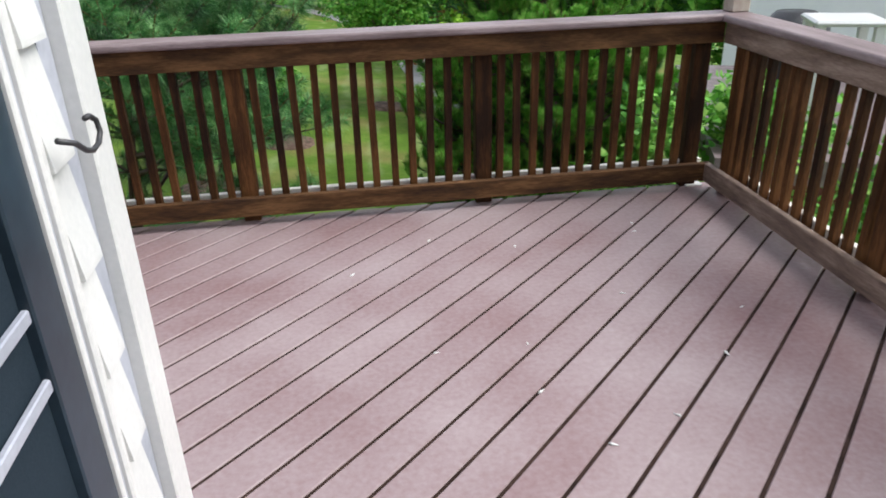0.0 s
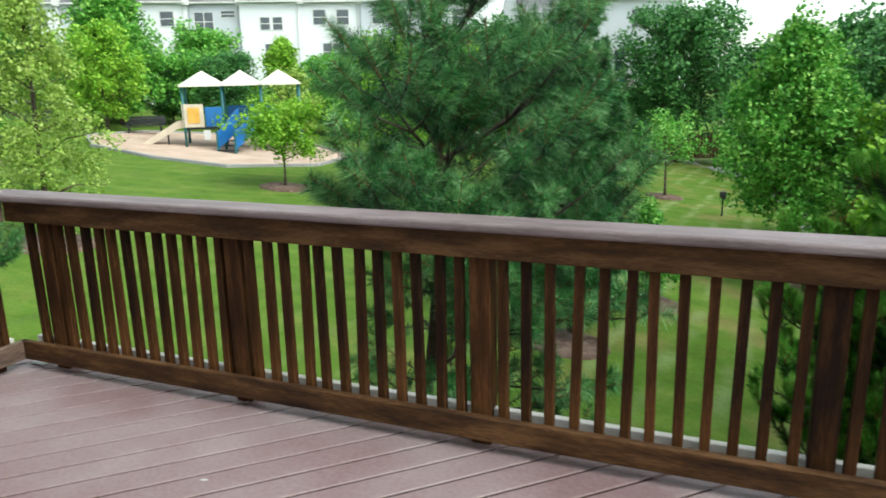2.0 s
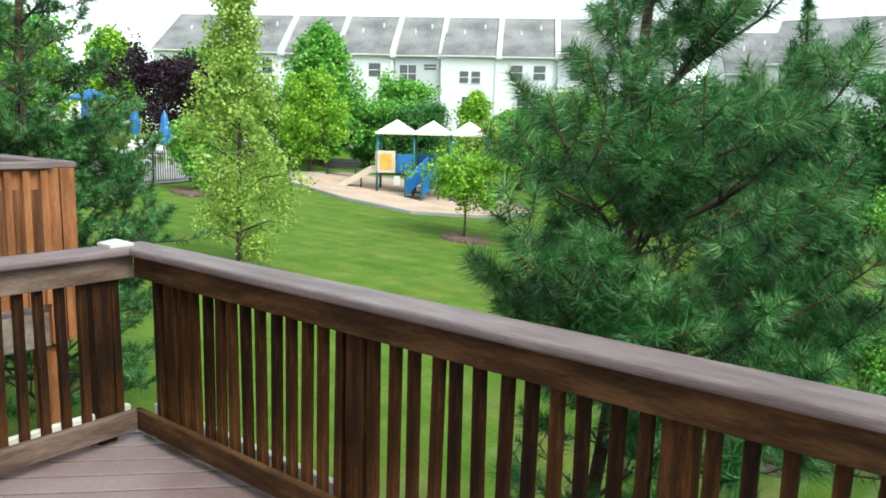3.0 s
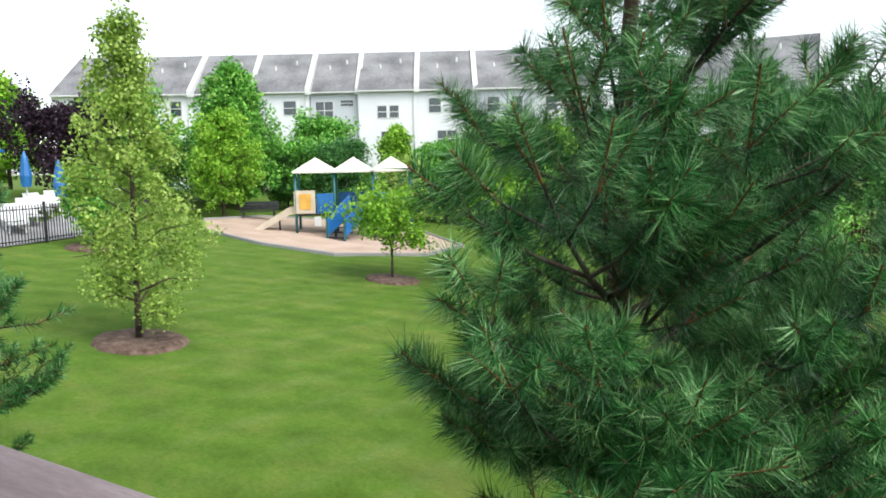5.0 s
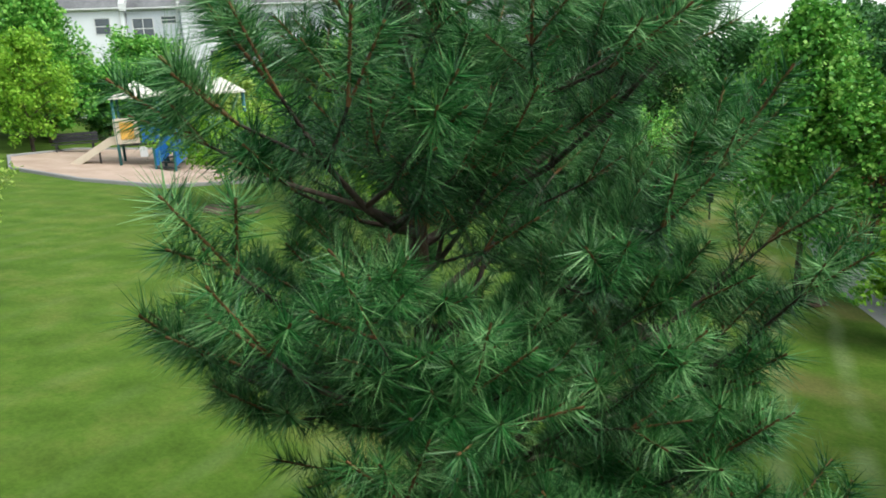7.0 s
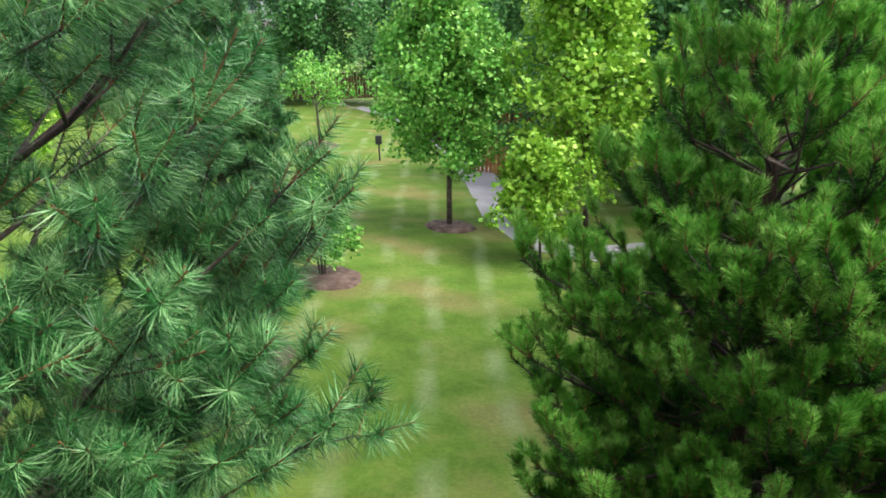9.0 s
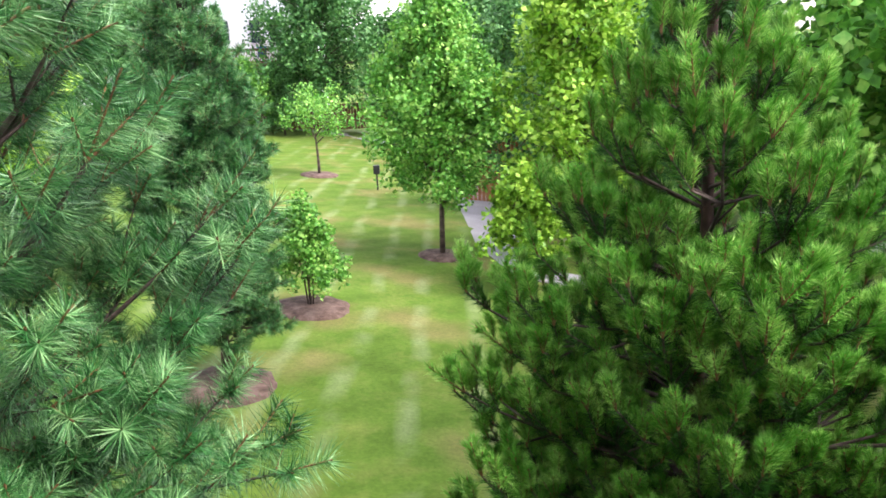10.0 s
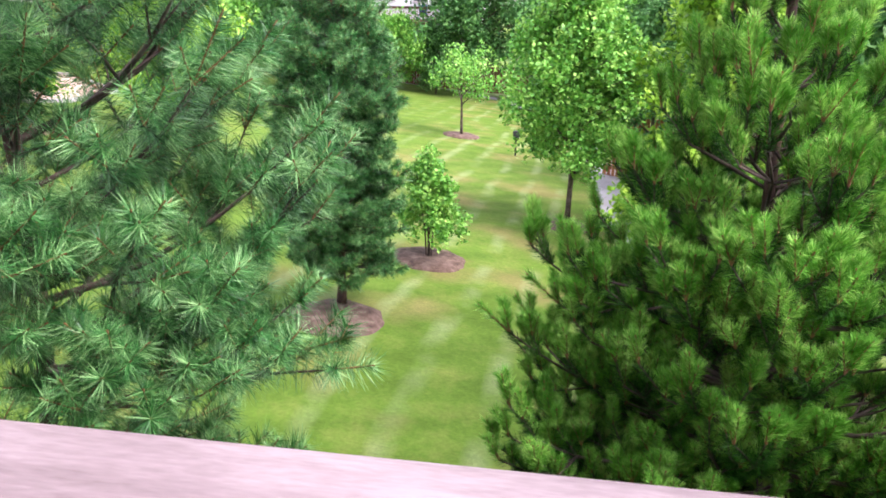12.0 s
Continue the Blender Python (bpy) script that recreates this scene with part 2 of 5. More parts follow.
    ln.new(grey.outputs[0], speck.inputs[7])
    across = n.new("ShaderNodeMapping")
    across.inputs["Rotation"].default_value = (0, 0, radians(62))
    ln.new(co.outputs["Object"], across.inputs["Vector"])
    streak = n.new("ShaderNodeTexWave")
    streak.inputs["Scale"].default_value, streak.inputs["Distortion"].default_value = 0.33, 9.0
    streak.inputs["Detail"].default_value, streak.inputs["Detail Scale"].default_value = 5.0, 0.5
    ln.new(across.outputs[0], streak.inputs["Vector"])
    mown = n.new("ShaderNodeMix")
    mown.data_type, mown.blend_type = "RGBA", "SOFT_LIGHT"
    mown.inputs[0].default_value = 0.08
    ln.new(speck.outputs[2], mown.inputs[6])
    ln.new(streak.outputs["Color"], mown.inputs[7])
    ln.new(mown.outputs[2], bsdf.inputs["Base Color"])
    return m


LAWN = lawn()


SCREEN = material("insect_screen", [(0.2, (0.010, 0.018, 0.026)), (0.8, (0.022, 0.034, 0.046))], scale=2, fine=300, rough=0.8, bump=0.1, gloss=0.12)

# ---- mesh helpers ----


def thing(name, label, category, group="", kind="", at=(0, 0, 0), turn=0):
    ob = new(name)
    ob.matrix_basis = pose(*at, 0, 0, turn)
    return tagged(ob, label, category, group, kind)


def part(name, bm, mat, parent=None, label="", bevel=0.0, smooth=False):
    if bevel:
        bmesh.ops.bevel(bm, geom=list(bm.edges), offset=bevel, segments=1, affect="EDGES", clamp_overlap=True)
    me = bpy.data.meshes.new(name)
    bm.to_mesh(me)
    bm.free()
    if smooth:
        me.polygons.foreach_set("use_smooth", [True] * len(me.polygons))
    me.materials.append(mat)
    ob = new(name, me)
    if parent:
        ob.parent = parent
    return tagged(ob, label) if label else ob


def again(ob, parent, m):
    """Another piece on the same mesh."""
    c = new(ob.name.split(".")[0], ob.data)
    c.parent, c.matrix_basis = parent, m
    return c


def add_box(bm, lo, hi, m=None):
    vs = [bm.verts.new((x, y, z)) for x in (lo[0], hi[0]) for y in (lo[1], hi[1]) for z in (lo[2], hi[2])]
    for f in ((0, 1, 3, 2), (4, 6, 7, 5), (0, 4, 5, 1), (2, 3, 7, 6), (0, 2, 6, 4), (1, 5, 7, 3)):
        bm.faces.new([vs[i] for i in f])
    if m is not None:
        bmesh.ops.transform(bm, matrix=m, verts=vs)
    return bm


def box(lo, hi, m=None):
    return add_box(bmesh.new(), lo, hi, m)


def prism(outline, depth, m=None):
    """An outline in x, z pushed along y by depth."""
    bm = bmesh.new()
    a = [bm.verts.new((x, 0, z)) for x, z in outline]
    b = [bm.verts.new((x, depth, z)) for x, z in outline]
    n = len(a)
    bm.faces.new(a)
    bm.faces.new(b[::-1])
    for i in range(n):
        bm.faces.new((a[i], b[i], b[(i + 1) % n], a[(i + 1) % n]))
    bmesh.ops.recalc_face_normals(bm, faces=bm.faces)
    if m is not None:
        bmesh.ops.transform(bm, matrix=m, verts=bm.verts)
    return bm


def add_tube(bm, pts, radii, sides=6):
    """A tapered tube through pts."""
    rings = []
    pts, radii = [tuple(float(c) for c in p) for p in pts], [float(r) for r in radii]
    for i, p in enumerate(pts):
        d = (Vector(pts[min(i + 1, len(pts) - 1)]) - Vector(pts[max(i - 1, 0)])).normalized()
        a = d.orthogonal().normalized()
        b = d.cross(a)
        rings.append([bm.verts.new(Vector(p) + radii[i] * (math.cos(2 * math.pi * k / sides) * a + math.sin(2 * math.pi * k / sides) * b)) for k in range(sides)])
    for r, s in zip(rings, rings[1:]):
        best = min(range(sides), key=lambda o: sum((r[k].co - s[(k + o) % sides].co).length for k in range(sides)))
        for k in range(sides):
            bm.faces.new((r[k], r[(k + 1) % sides], s[(k + 1 + best) % sides], s[(k + best) % sides]))
    bm.faces.new(rings[0][::-1])
    bm.faces.new(rings[-1])
    return bm


def cloud(name, verts, faces, mat, parent, label="", kind="stuff"):
    """One mesh out of arrays: verts n x 3, faces m x k."""
    me = bpy.data.meshes.new(name)
    verts, faces = np.asarray(verts, np.float32), np.asarray(faces, np.int32)
    k = faces.shape[1]
    me.vertices.add(len(verts))
    me.vertices.foreach_set("co", verts.ravel())
    me.loops.add(faces.size)
    me.loops.foreach_set("vertex_index", faces.ravel())
    me.polygons.add(len(faces))
    me.polygons.foreach_set("loop_start", np.arange(0, faces.size, k, dtype=np.int32))
    me.update()
    me.validate()
    me.materials.append(mat)
    ob = new(name, me)
    ob.parent = parent
    return tagged(ob, label, "", "", kind)


def gz(x, y):
    """The lie of the land: it falls away to the east and, slightly, to the north."""
    cx, cy = max(-42.0, min(26.0, x)), max(-25.0, min(62.0, y))
    return -2.85 - 0.105 * cx - 0.037 * cy


# ---- ground ----
bm = bmesh.new()
STEPS = [-700, -400, -250, -160, -110, -80, -62] + list(range(-50, 52, 2)) + [62, 80, 110, 160, 250, 400, 700]
grid = [[bm.verts.new((x, y + 20, gz(x, y + 20) + 0.05 * noise.noise((x * 0.25, y * 0.25, 0)))) for x in STEPS] for y in STEPS]
for r, s in zip(grid, grid[1:]):
    for i in range(len(STEPS) - 1):
        bm.faces.new((r[i], r[i + 1], s[i + 1], s[i]))
ground = part("ground", bm, LAWN, smooth=True)
tagged(ground, "sloping mown green lawn with pale mower tracks", "lawn", "", "structure")
# ---- deck ----
DX0, DX1, DY0, DY1 = -3.36, 2.04, -2.2, 3.735
HX, HY = -0.475, 1.165  # the corner of the house

deck = thing("deck_floor", "diagonal mauve-brown painted deck boards with dark gaps", "deck", kind="structure")
PITCH, GAP, Q0 = 0.1500, 0.014, -0.0965


def clip(poly, axis, limit, keep_less):
    out = []
    for a, b in zip(poly, poly[1:] + poly[:1]):
        ina, inb = (a[axis] <= limit) == keep_less, (b[axis] <= limit) == keep_less
        if ina:
            out.append(a)
        if ina != inb:
            f = (limit - a[axis]) / (b[axis] - a[axis])
            out.append((a[0] + f * (b[0] - a[0]), a[1] + f * (b[1] - a[1])))
    return out


def diagonal_boards(parent, x0, x1, y0, y1, top):
    s = math.sqrt(0.5)
    for k in range(-60, 60):
        qa, qb = Q0 + k * PITCH + GAP / 2, Q0 + (k + 1) * PITCH - GAP / 2
        poly = [((q + p) * s, (p - q) * s) for q, p in ((qa, -9), (qb, -9), (qb, 9), (qa, 9))]
        for axis, lim, less in ((0, x0, False), (0, x1, True), (1, y0, False), (1, y1, True)):
            if poly:
                poly = clip(poly, axis, lim, less)
        if len(poly) < 3:
            continue
        b = bmesh.new()
        lo = [b.verts.new((x, y, top - 0.026)) for x, y in poly]
        hi = [b.verts.new((x, y, top)) for x, y in poly]
        b.faces.new(lo[::-1])
        b.faces.new(hi)
        for i in range(len(poly)):
            j = (i + 1) % len(poly)
            b.faces.new((lo[i], lo[j], hi[j], hi[i]))
        bmesh.ops.recalc_face_normals(b, faces=b.faces)
        part("board", b, DECK, parent, bevel=0.003)


for i in range(14):
    y = DY0 + 0.1 + i * 0.42
    part("joist", box((DX0 + 0.04, y, -0.24), (DX1 - 0.04, y + 0.04, -0.03)), STAIN, deck)
part("rim_joist", box((DX0, DY1 - 0.04, -0.27), (DX1, DY1, -0.03)), STAIN, deck)
part("rim_joist", box((DX0, HY, -0.27), (DX0 + 0.04, DY1 - 0.042, -0.03)), STAIN, deck)
part("rim_joist", box((DX1 - 0.04, DY0, -0.27), (DX1, DY1 - 0.042, -0.03)), STAIN, deck)
for x in (DX0 + 0.1, -0.6, DX1 - 0.1):
    g = gz(x, DY1 - 0.2) - 0.1
    part("deck_post", box((x - 0.07, DY1 - 0.27, g), (x + 0.07, DY1 - 0.13, -0.03)), STAIN_UP_SHADED, deck)

DIRT = material("gap_dirt", [(0.2, (0.018, 0.011, 0.009)), (0.8, (0.055, 0.034, 0.028))], scale=8, fine=60, rough=0.95, bump=0.4, gloss=0.1)
part("gap_dirt", box((DX0 + 0.05, DY0 + 0.05, -0.022), (DX1 - 0.05, DY1 - 0.10, -0.007)), DIRT, deck, "dark dirt lodged in the gaps between boards")

# ---- railing ----


def railing(name, length, posts, m, label, mitre=(0, 0), band=None):
    """A run along local +x; local y points out of the deck; y=0 is the face of the band. mitre: how far the cap goes past either end."""
    r = thing(name, label, "railing", "deck railings", "structure")
    r.matrix_basis = m
    zb, zt = 0.155, 0.815
    part("top_band", box((0.0, 0.0, zt), (length, 0.038, 0.926)), band or STAIN, r, bevel=0.003)
    part("bottom_rail", box((0.0, -0.03, 0.052), (length, 0.008, zb)), band or STAIN, r, bevel=0.004)
    part("outer_rail", box((0.0, 0.079, 0.060), (length, 0.114, 0.150)), LITWOOD, r, "outer bottom rail, coloured near-white as if brightly lit", bevel=0.003)
    part("outer_band", box((0.0, 0.079, zt + 0.02), (length, 0.114, 0.926)), STAIN, r, bevel=0.003)
    # the cap, with rounded long edges
    x0, x1 = -mitre[0], length + mitre[1]
    out = []
    for cx, cz, a0 in ((0.118, 0.952, 0), (-0.033, 0.952, 90), (-0.033, 0.940, 180), (0.118, 0.940, 270)):
        for k in range(4):
            a = radians(a0 + 30 * k)
            out.append((cx + 0.013 * math.cos(a), cz + 0.013 * math.sin(a)))
    b = bmesh.new()
    ends = []
    for x, sgn in ((x0, 1), (x1, -1)):
        # mitred: the inner edge is shorter where the runs meet at a corner
        ends.append([b.verts.new((x + sgn * ((0.131 - y) if mitre[0 if sgn > 0 else 1] else 0), y, z)) for y, z in out])
    b.faces.new(ends[0])
    b.faces.new(ends[1][::-1])
    for i in range(len(out)):
        j = (i + 1) % len(out)
        b.faces.new((ends[0][i], ends[1][i], ends[1][j], ends[0][j]))
    bmesh.ops.recalc_face_normals(b, faces=b.faces)
    part("cap_rail", b, CAP, r, "weathered pinkish cap board", smooth=False)
    first = None
    for x in posts:
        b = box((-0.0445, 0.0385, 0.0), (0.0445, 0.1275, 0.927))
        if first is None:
            first = part("post", b, STAIN_UP_SHADED, r, bevel=0.004)
            first.matrix_basis = pose(x, 0, 0)
        else:
            b.free()
            again(first, r, pose(x, 0, 0))
    one = None
    stops = [0.0] + sorted(posts) + [length]
    rnd = random.Random(name)
    for a, c in zip(stops, stops[1:]):
        gap = c - a
        n = max(0, round((gap - 0.09) / 0.094))
        for k in range(n):
            x = a + 0.0445 + (gap - 0.089) * (k + 0.5) / n if n else a
            m2 = pose(x, rnd.uniform(0, 0.002), 0, rnd.uniform(-0.2, 0.2), rnd.uniform(-0.9, 0.9), rnd.uniform(-3, 3))
            if one is None:
                one = part("baluster", box((-0.0185, 0.0395, 0.07), (0.0185, 0.0765, 0.92)), STAIN_UP_SHADED, r, bevel=0.002)
                one.matrix_basis = m2
            else:
                again(one, r, m2)
    return r


BY = 3.608  # the face of the main band
LX, RX = -3.255, 1.945
railing("railing_main", RX - LX, [x - LX for x in (-3.03, -1.82, -0.605, 0.66, 1.86)], pose(LX, BY, 0), "brown stained wooden deck railing with square balusters and flat cap", (0.131, 0.131))
railing("railing_west", BY - HY, [2.443 - x for x in (0.14, 1.36)], pose(LX, HY, 0, 0, 0, 90), "brown stained deck railing running back to the house", (0, 0.131), PALE_STAIN)
railing("railing_east", BY - DY0, [0.11, 1.33, 2.55, 3.77, 4.99], pose(RX, BY, 0, 0, 0, -90), "brown stained deck railing beside the neighbouring house", (0.131, 0), PALE_STAIN)
tall = thing("tall_corner_post", "tall grey-brown wooden post standing on the railing corner", "post", at=(2.015, 3.655, 0.9655))
part("shaft", box((-0.05, -0.05, 0.0), (0.05, 0.05, 2.0)), GREYWOOD, tall, bevel=0.006)
cap = thing("post_cap", "small white pyramid cap on the corner of the railing", "post cap", at=(LX - 0.075, BY - 0.045, 0.9655))
b = bmesh.new()
base = [b.verts.new((x, y, 0)) for x, y in ((-0.06, -0.06), (0.06, -0.06), (0.06, 0.06), (-0.06, 0.06))]
rim = [b.verts.new((v.co.x, v.co.y, 0.014)) for v in base]
tip = b.verts.new((0, 0, 0.034))
b.faces.new(base[::-1])
for i in range(4):
    j = (i + 1) % 4
    b.faces.new((base[i], base[j], rim[j], rim[i]))
    b.faces.new((rim[i], rim[j], tip))
part("cap_body", b, WHITE, cap)
# A small flat white piece at either front corner of the deck.
for n, (x, y) in enumerate(((LX + 0.04, BY + 0.05), (RX - 0.05, BY + 0.05))):
    scrap = thing("flashing_piece", "small flat white piece on the deck corner", "flashing", "corner flashings", at=(x, y, 0.0))
    part("bent_sheet", box((-0.05, -0.03, 0.0), (0.05, 0.03, 0.012)), WHITE, scrap, bevel=0.003)

# ---- the house ----
house_wall = thing("wall_east", "white vinyl lap siding on the house wall beside the deck", "wall", kind="structure")
# Height chosen so the house keeps skylight off the railing's inner faces.
TOP = 5.4
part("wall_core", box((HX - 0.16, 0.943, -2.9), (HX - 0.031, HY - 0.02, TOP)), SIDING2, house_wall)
# laps: each leans out at its lower edge
lap = None
for k in range(30):
    z = 0.02 + k * 0.168
    if lap is None:
        b = prism([(0.0, 0.172), (-0.006, 0.172), (-0.006, 0.0), (0.018, 0.0), (0.018, 0.008)], 0.090)
        lap = part("siding_lap", b, WHITE, house_wall)
        lap.matrix_basis = pose(HX - 0.024, 0.944, z)
    else:
        again(lap, house_wall, pose(HX - 0.024, 0.944 + random.uniform(-0.006, 0.004), z + random.uniform(-0.002, 0.002)))
trim = thing("trim_corner", "white vinyl corner trim of the house", "trim", kind="structure")
part("corner_board", box((HX - 0.07, 1.085, -0.02), (HX + 0.004, HY + 0.01, TOP)), WHITE, trim, bevel=0.004)
# Grey strip painting the shade that the lap ends cast beside the corner board.
part("channel", box((HX - 0.03, 1.033, 0.0), (HX - 0.022, 1.084, TOP)), GREYTRIM, trim)
door = thing("door_1", "sliding patio door with dark screen and white frame, closed", "door", kind="structure")
part("door_jamb", box((HX - 0.06, 0.922, 0.0), (HX - 0.010, 0.942, 2.15)), WHITE, door, bevel=0.004)
part("track", box((HX - 0.06, 0.908, 0.0), (HX - 0.018, 0.920, 2.15)), GREYTRIM, door, "grey door track", bevel=0.003)
part("track", box((HX - 0.06, 0.892, 0.0), (HX - 0.014, 0.906, 2.15)), WHITE, door, bevel=0.003)
part("head_jamb", box((HX - 0.06, -1.05, 2.152), (HX - 0.004, 0.942, 2.23)), WHITE, door, bevel=0.004)
part("sill", box((HX - 0.10, -1.05, -0.02), (HX + 0.02, 0.942, -0.002)), GREYTRIM, door)
part("stile", box((HX - 0.050, 0.80, 0.0), (HX - 0.020, 0.890, 2.145)), DOOR_ROOM_BLUE, door, "dark blue door stile", bevel=0.003)
part("screen", box((HX - 0.042, -1.0, 0.0), (HX - 0.036, 0.798, 2.145)), SCREEN, door, "dark insect screen")
# Solid grey bars standing in for the pale bands reflected across the door.
for z in (0.36, 0.66, 0.955, 1.06, 1.21, 1.55, 1.85):
    part("muntin", box((HX - 0.034, -1.0, z - 0.010), (HX - 0.024, 0.798, z + 0.010)), GREYTRIM, door, bevel=0.002)
hook = thing("hook", "black metal s-shaped hook on the house corner", "hook", at=(HX + 0.012, 0.995, 1.222))
pts = [(0.0, -0.068 + 0.0, 0.024), (0.012, -0.04, 0.012), (0.016, -0.015, -0.006), (0.016, 0.012, -0.014), (0.016, 0.04, -0.012), (0.016, 0.058, 0.0), (0.014, 0.058, 0.018), (0.010, 0.045, 0.028), (0.008, 0.03, 0.028)]
part("bent_wire", add_tube(bmesh.new(), pts, [0.0045] * 9, 6), DARKMETAL, hook, smooth=True)
north = thing("wall_north", "white vinyl siding on the house wall facing the lawn", "wall", kind="structure")
part("wall_core", box((HX - 0.16, -2.2, 2.24), (HX - 0.031, 0.90, TOP)), SIDING, house_wall)
part("wall_core", box((HX - 0.16, -2.2, 0.0), (HX - 0.031, -1.06, 2.235)), SIDING, house_wall)
part("wall_core", box((-8.0, HY - 0.14, -2.9), (HX - 0.165, HY - 0.01, TOP)), SIDING, north)
# Wall out of view, added to block light from behind the deck.
back = thing("wall_south", "unseen white house wall added behind the deck to block light", "wall", kind="structure")
part("wall_core", box((HX - 0.02, DY0 - 0.2, -2.9), (7.0, DY0 - 0.002, TOP)), SIDING, back)
# Added room, never seen; dark blue walls put its dimness into the colour.
inner = thing("wall_inner", "unseen room wall behind the glass door, coloured dark for dimness", "wall", kind="structure")
part("room_shell", box((-3.2, -2.2, -0.02), (-3.1, HY - 0.16, 2.6)), DOOR_ROOM_BLUE, inner)
part("room_floor", box((-3.1, -2.2, -0.06), (HX - 0.17, HY - 0.16, -0.01)), GREYWOOD, inner)
part("room_ceiling", box((-3.2, -2.4, 2.6), (HX - 0.17, HY - 0.16, 2.7)), SIDING2, inner)
part("room_side", box((-3.2, -2.4, -0.02), (HX - 0.17, -2.21, 2.6)), DOOR_ROOM_BLUE, inner)
# ---- plants ----


def unit(v):
    return v / np.maximum(np.linalg.norm(v, axis=-1, keepdims=True), 1e-9)


def needles(rng, base, axis, length, count, reach, width, open_angle=74, closing=0.55, bunch=0.8):
    """Needle blades on shoots: base, axis n x 3, length n. Returns verts and triangles."""
    n = len(base)
    f = rng.uniform(0.02, 1.0, (n, count)) ** bunch
    a = unit(axis)
    ref = unit(np.cross(a, rng.normal(size=(n, 3))))
    oth = np.cross(a, ref)
    phi = rng.uniform(0, 2 * np.pi, (n, count))
    tilt = np.radians(rng.normal(0, 9, (n, count)) + open_angle * (1 - closing * f ** 2))
    side = ref[:, None] * np.cos(phi)[..., None] + oth[:, None] * np.sin(phi)[..., None]
    d = a[:, None] * np.cos(tilt)[..., None] + side * np.sin(tilt)[..., None]
    root = base[:, None] + a[:, None] * (f * length[:, None])[..., None]
    L = reach * rng.uniform(0.8, 1.1, (n, count))[..., None] * rng.uniform(0.85, 1.15, (n, 1, 1))
    w = unit(np.cross(d, rng.normal(size=(n, count, 3)))) * width
    tipp = root + d * L
    tipp[..., 2] -= 0.10 * L[..., 0] * (1 - np.abs(d[..., 2]))
    v = np.stack([root - w, root + w, tipp], 2).reshape(-1, 3)
    return v, np.arange(len(v)).reshape(-1, 3)


def rods(segments, sides=5):
    """Tapered round pieces from p to q, with radii; the pieces overlap at the joints."""
    p, q = np.array([s[0] for s in segments]), np.array([s[1] for s in segments])
    r0, r1 = np.array([s[2] for s in segments]), np.array([s[3] for s in segments])
    d = unit(q - p)
    helper = np.where(np.abs(d[:, 2:3]) > 0.9, np.array([[1.0, 0, 0]]), np.array([[0, 0, 1.0]]))
    a = unit(np.cross(d, helper))
    b = np.cross(d, a)
    ang = np.arange(sides) * 2 * np.pi / sides
    ring = a[:, None] * np.cos(ang)[None, :, None] + b[:, None] * np.sin(ang)[None, :, None]
    lo = p[:, None] + ring * r0[:, None, None]
    hi = (q + d * r1[:, None])[:, None] + ring * r1[:, None, None]
    v = np.concatenate([lo, hi], 1).reshape(-1, 3)
    k = np.arange(sides)
    quad = np.stack([k, (k + 1) % sides, (k + 1) % sides + sides, k + sides], 1)
    f = (np.arange(len(segments)) * 2 * sides)[:, None, None] + quad[None]
    return v, f.reshape(-1, 4)


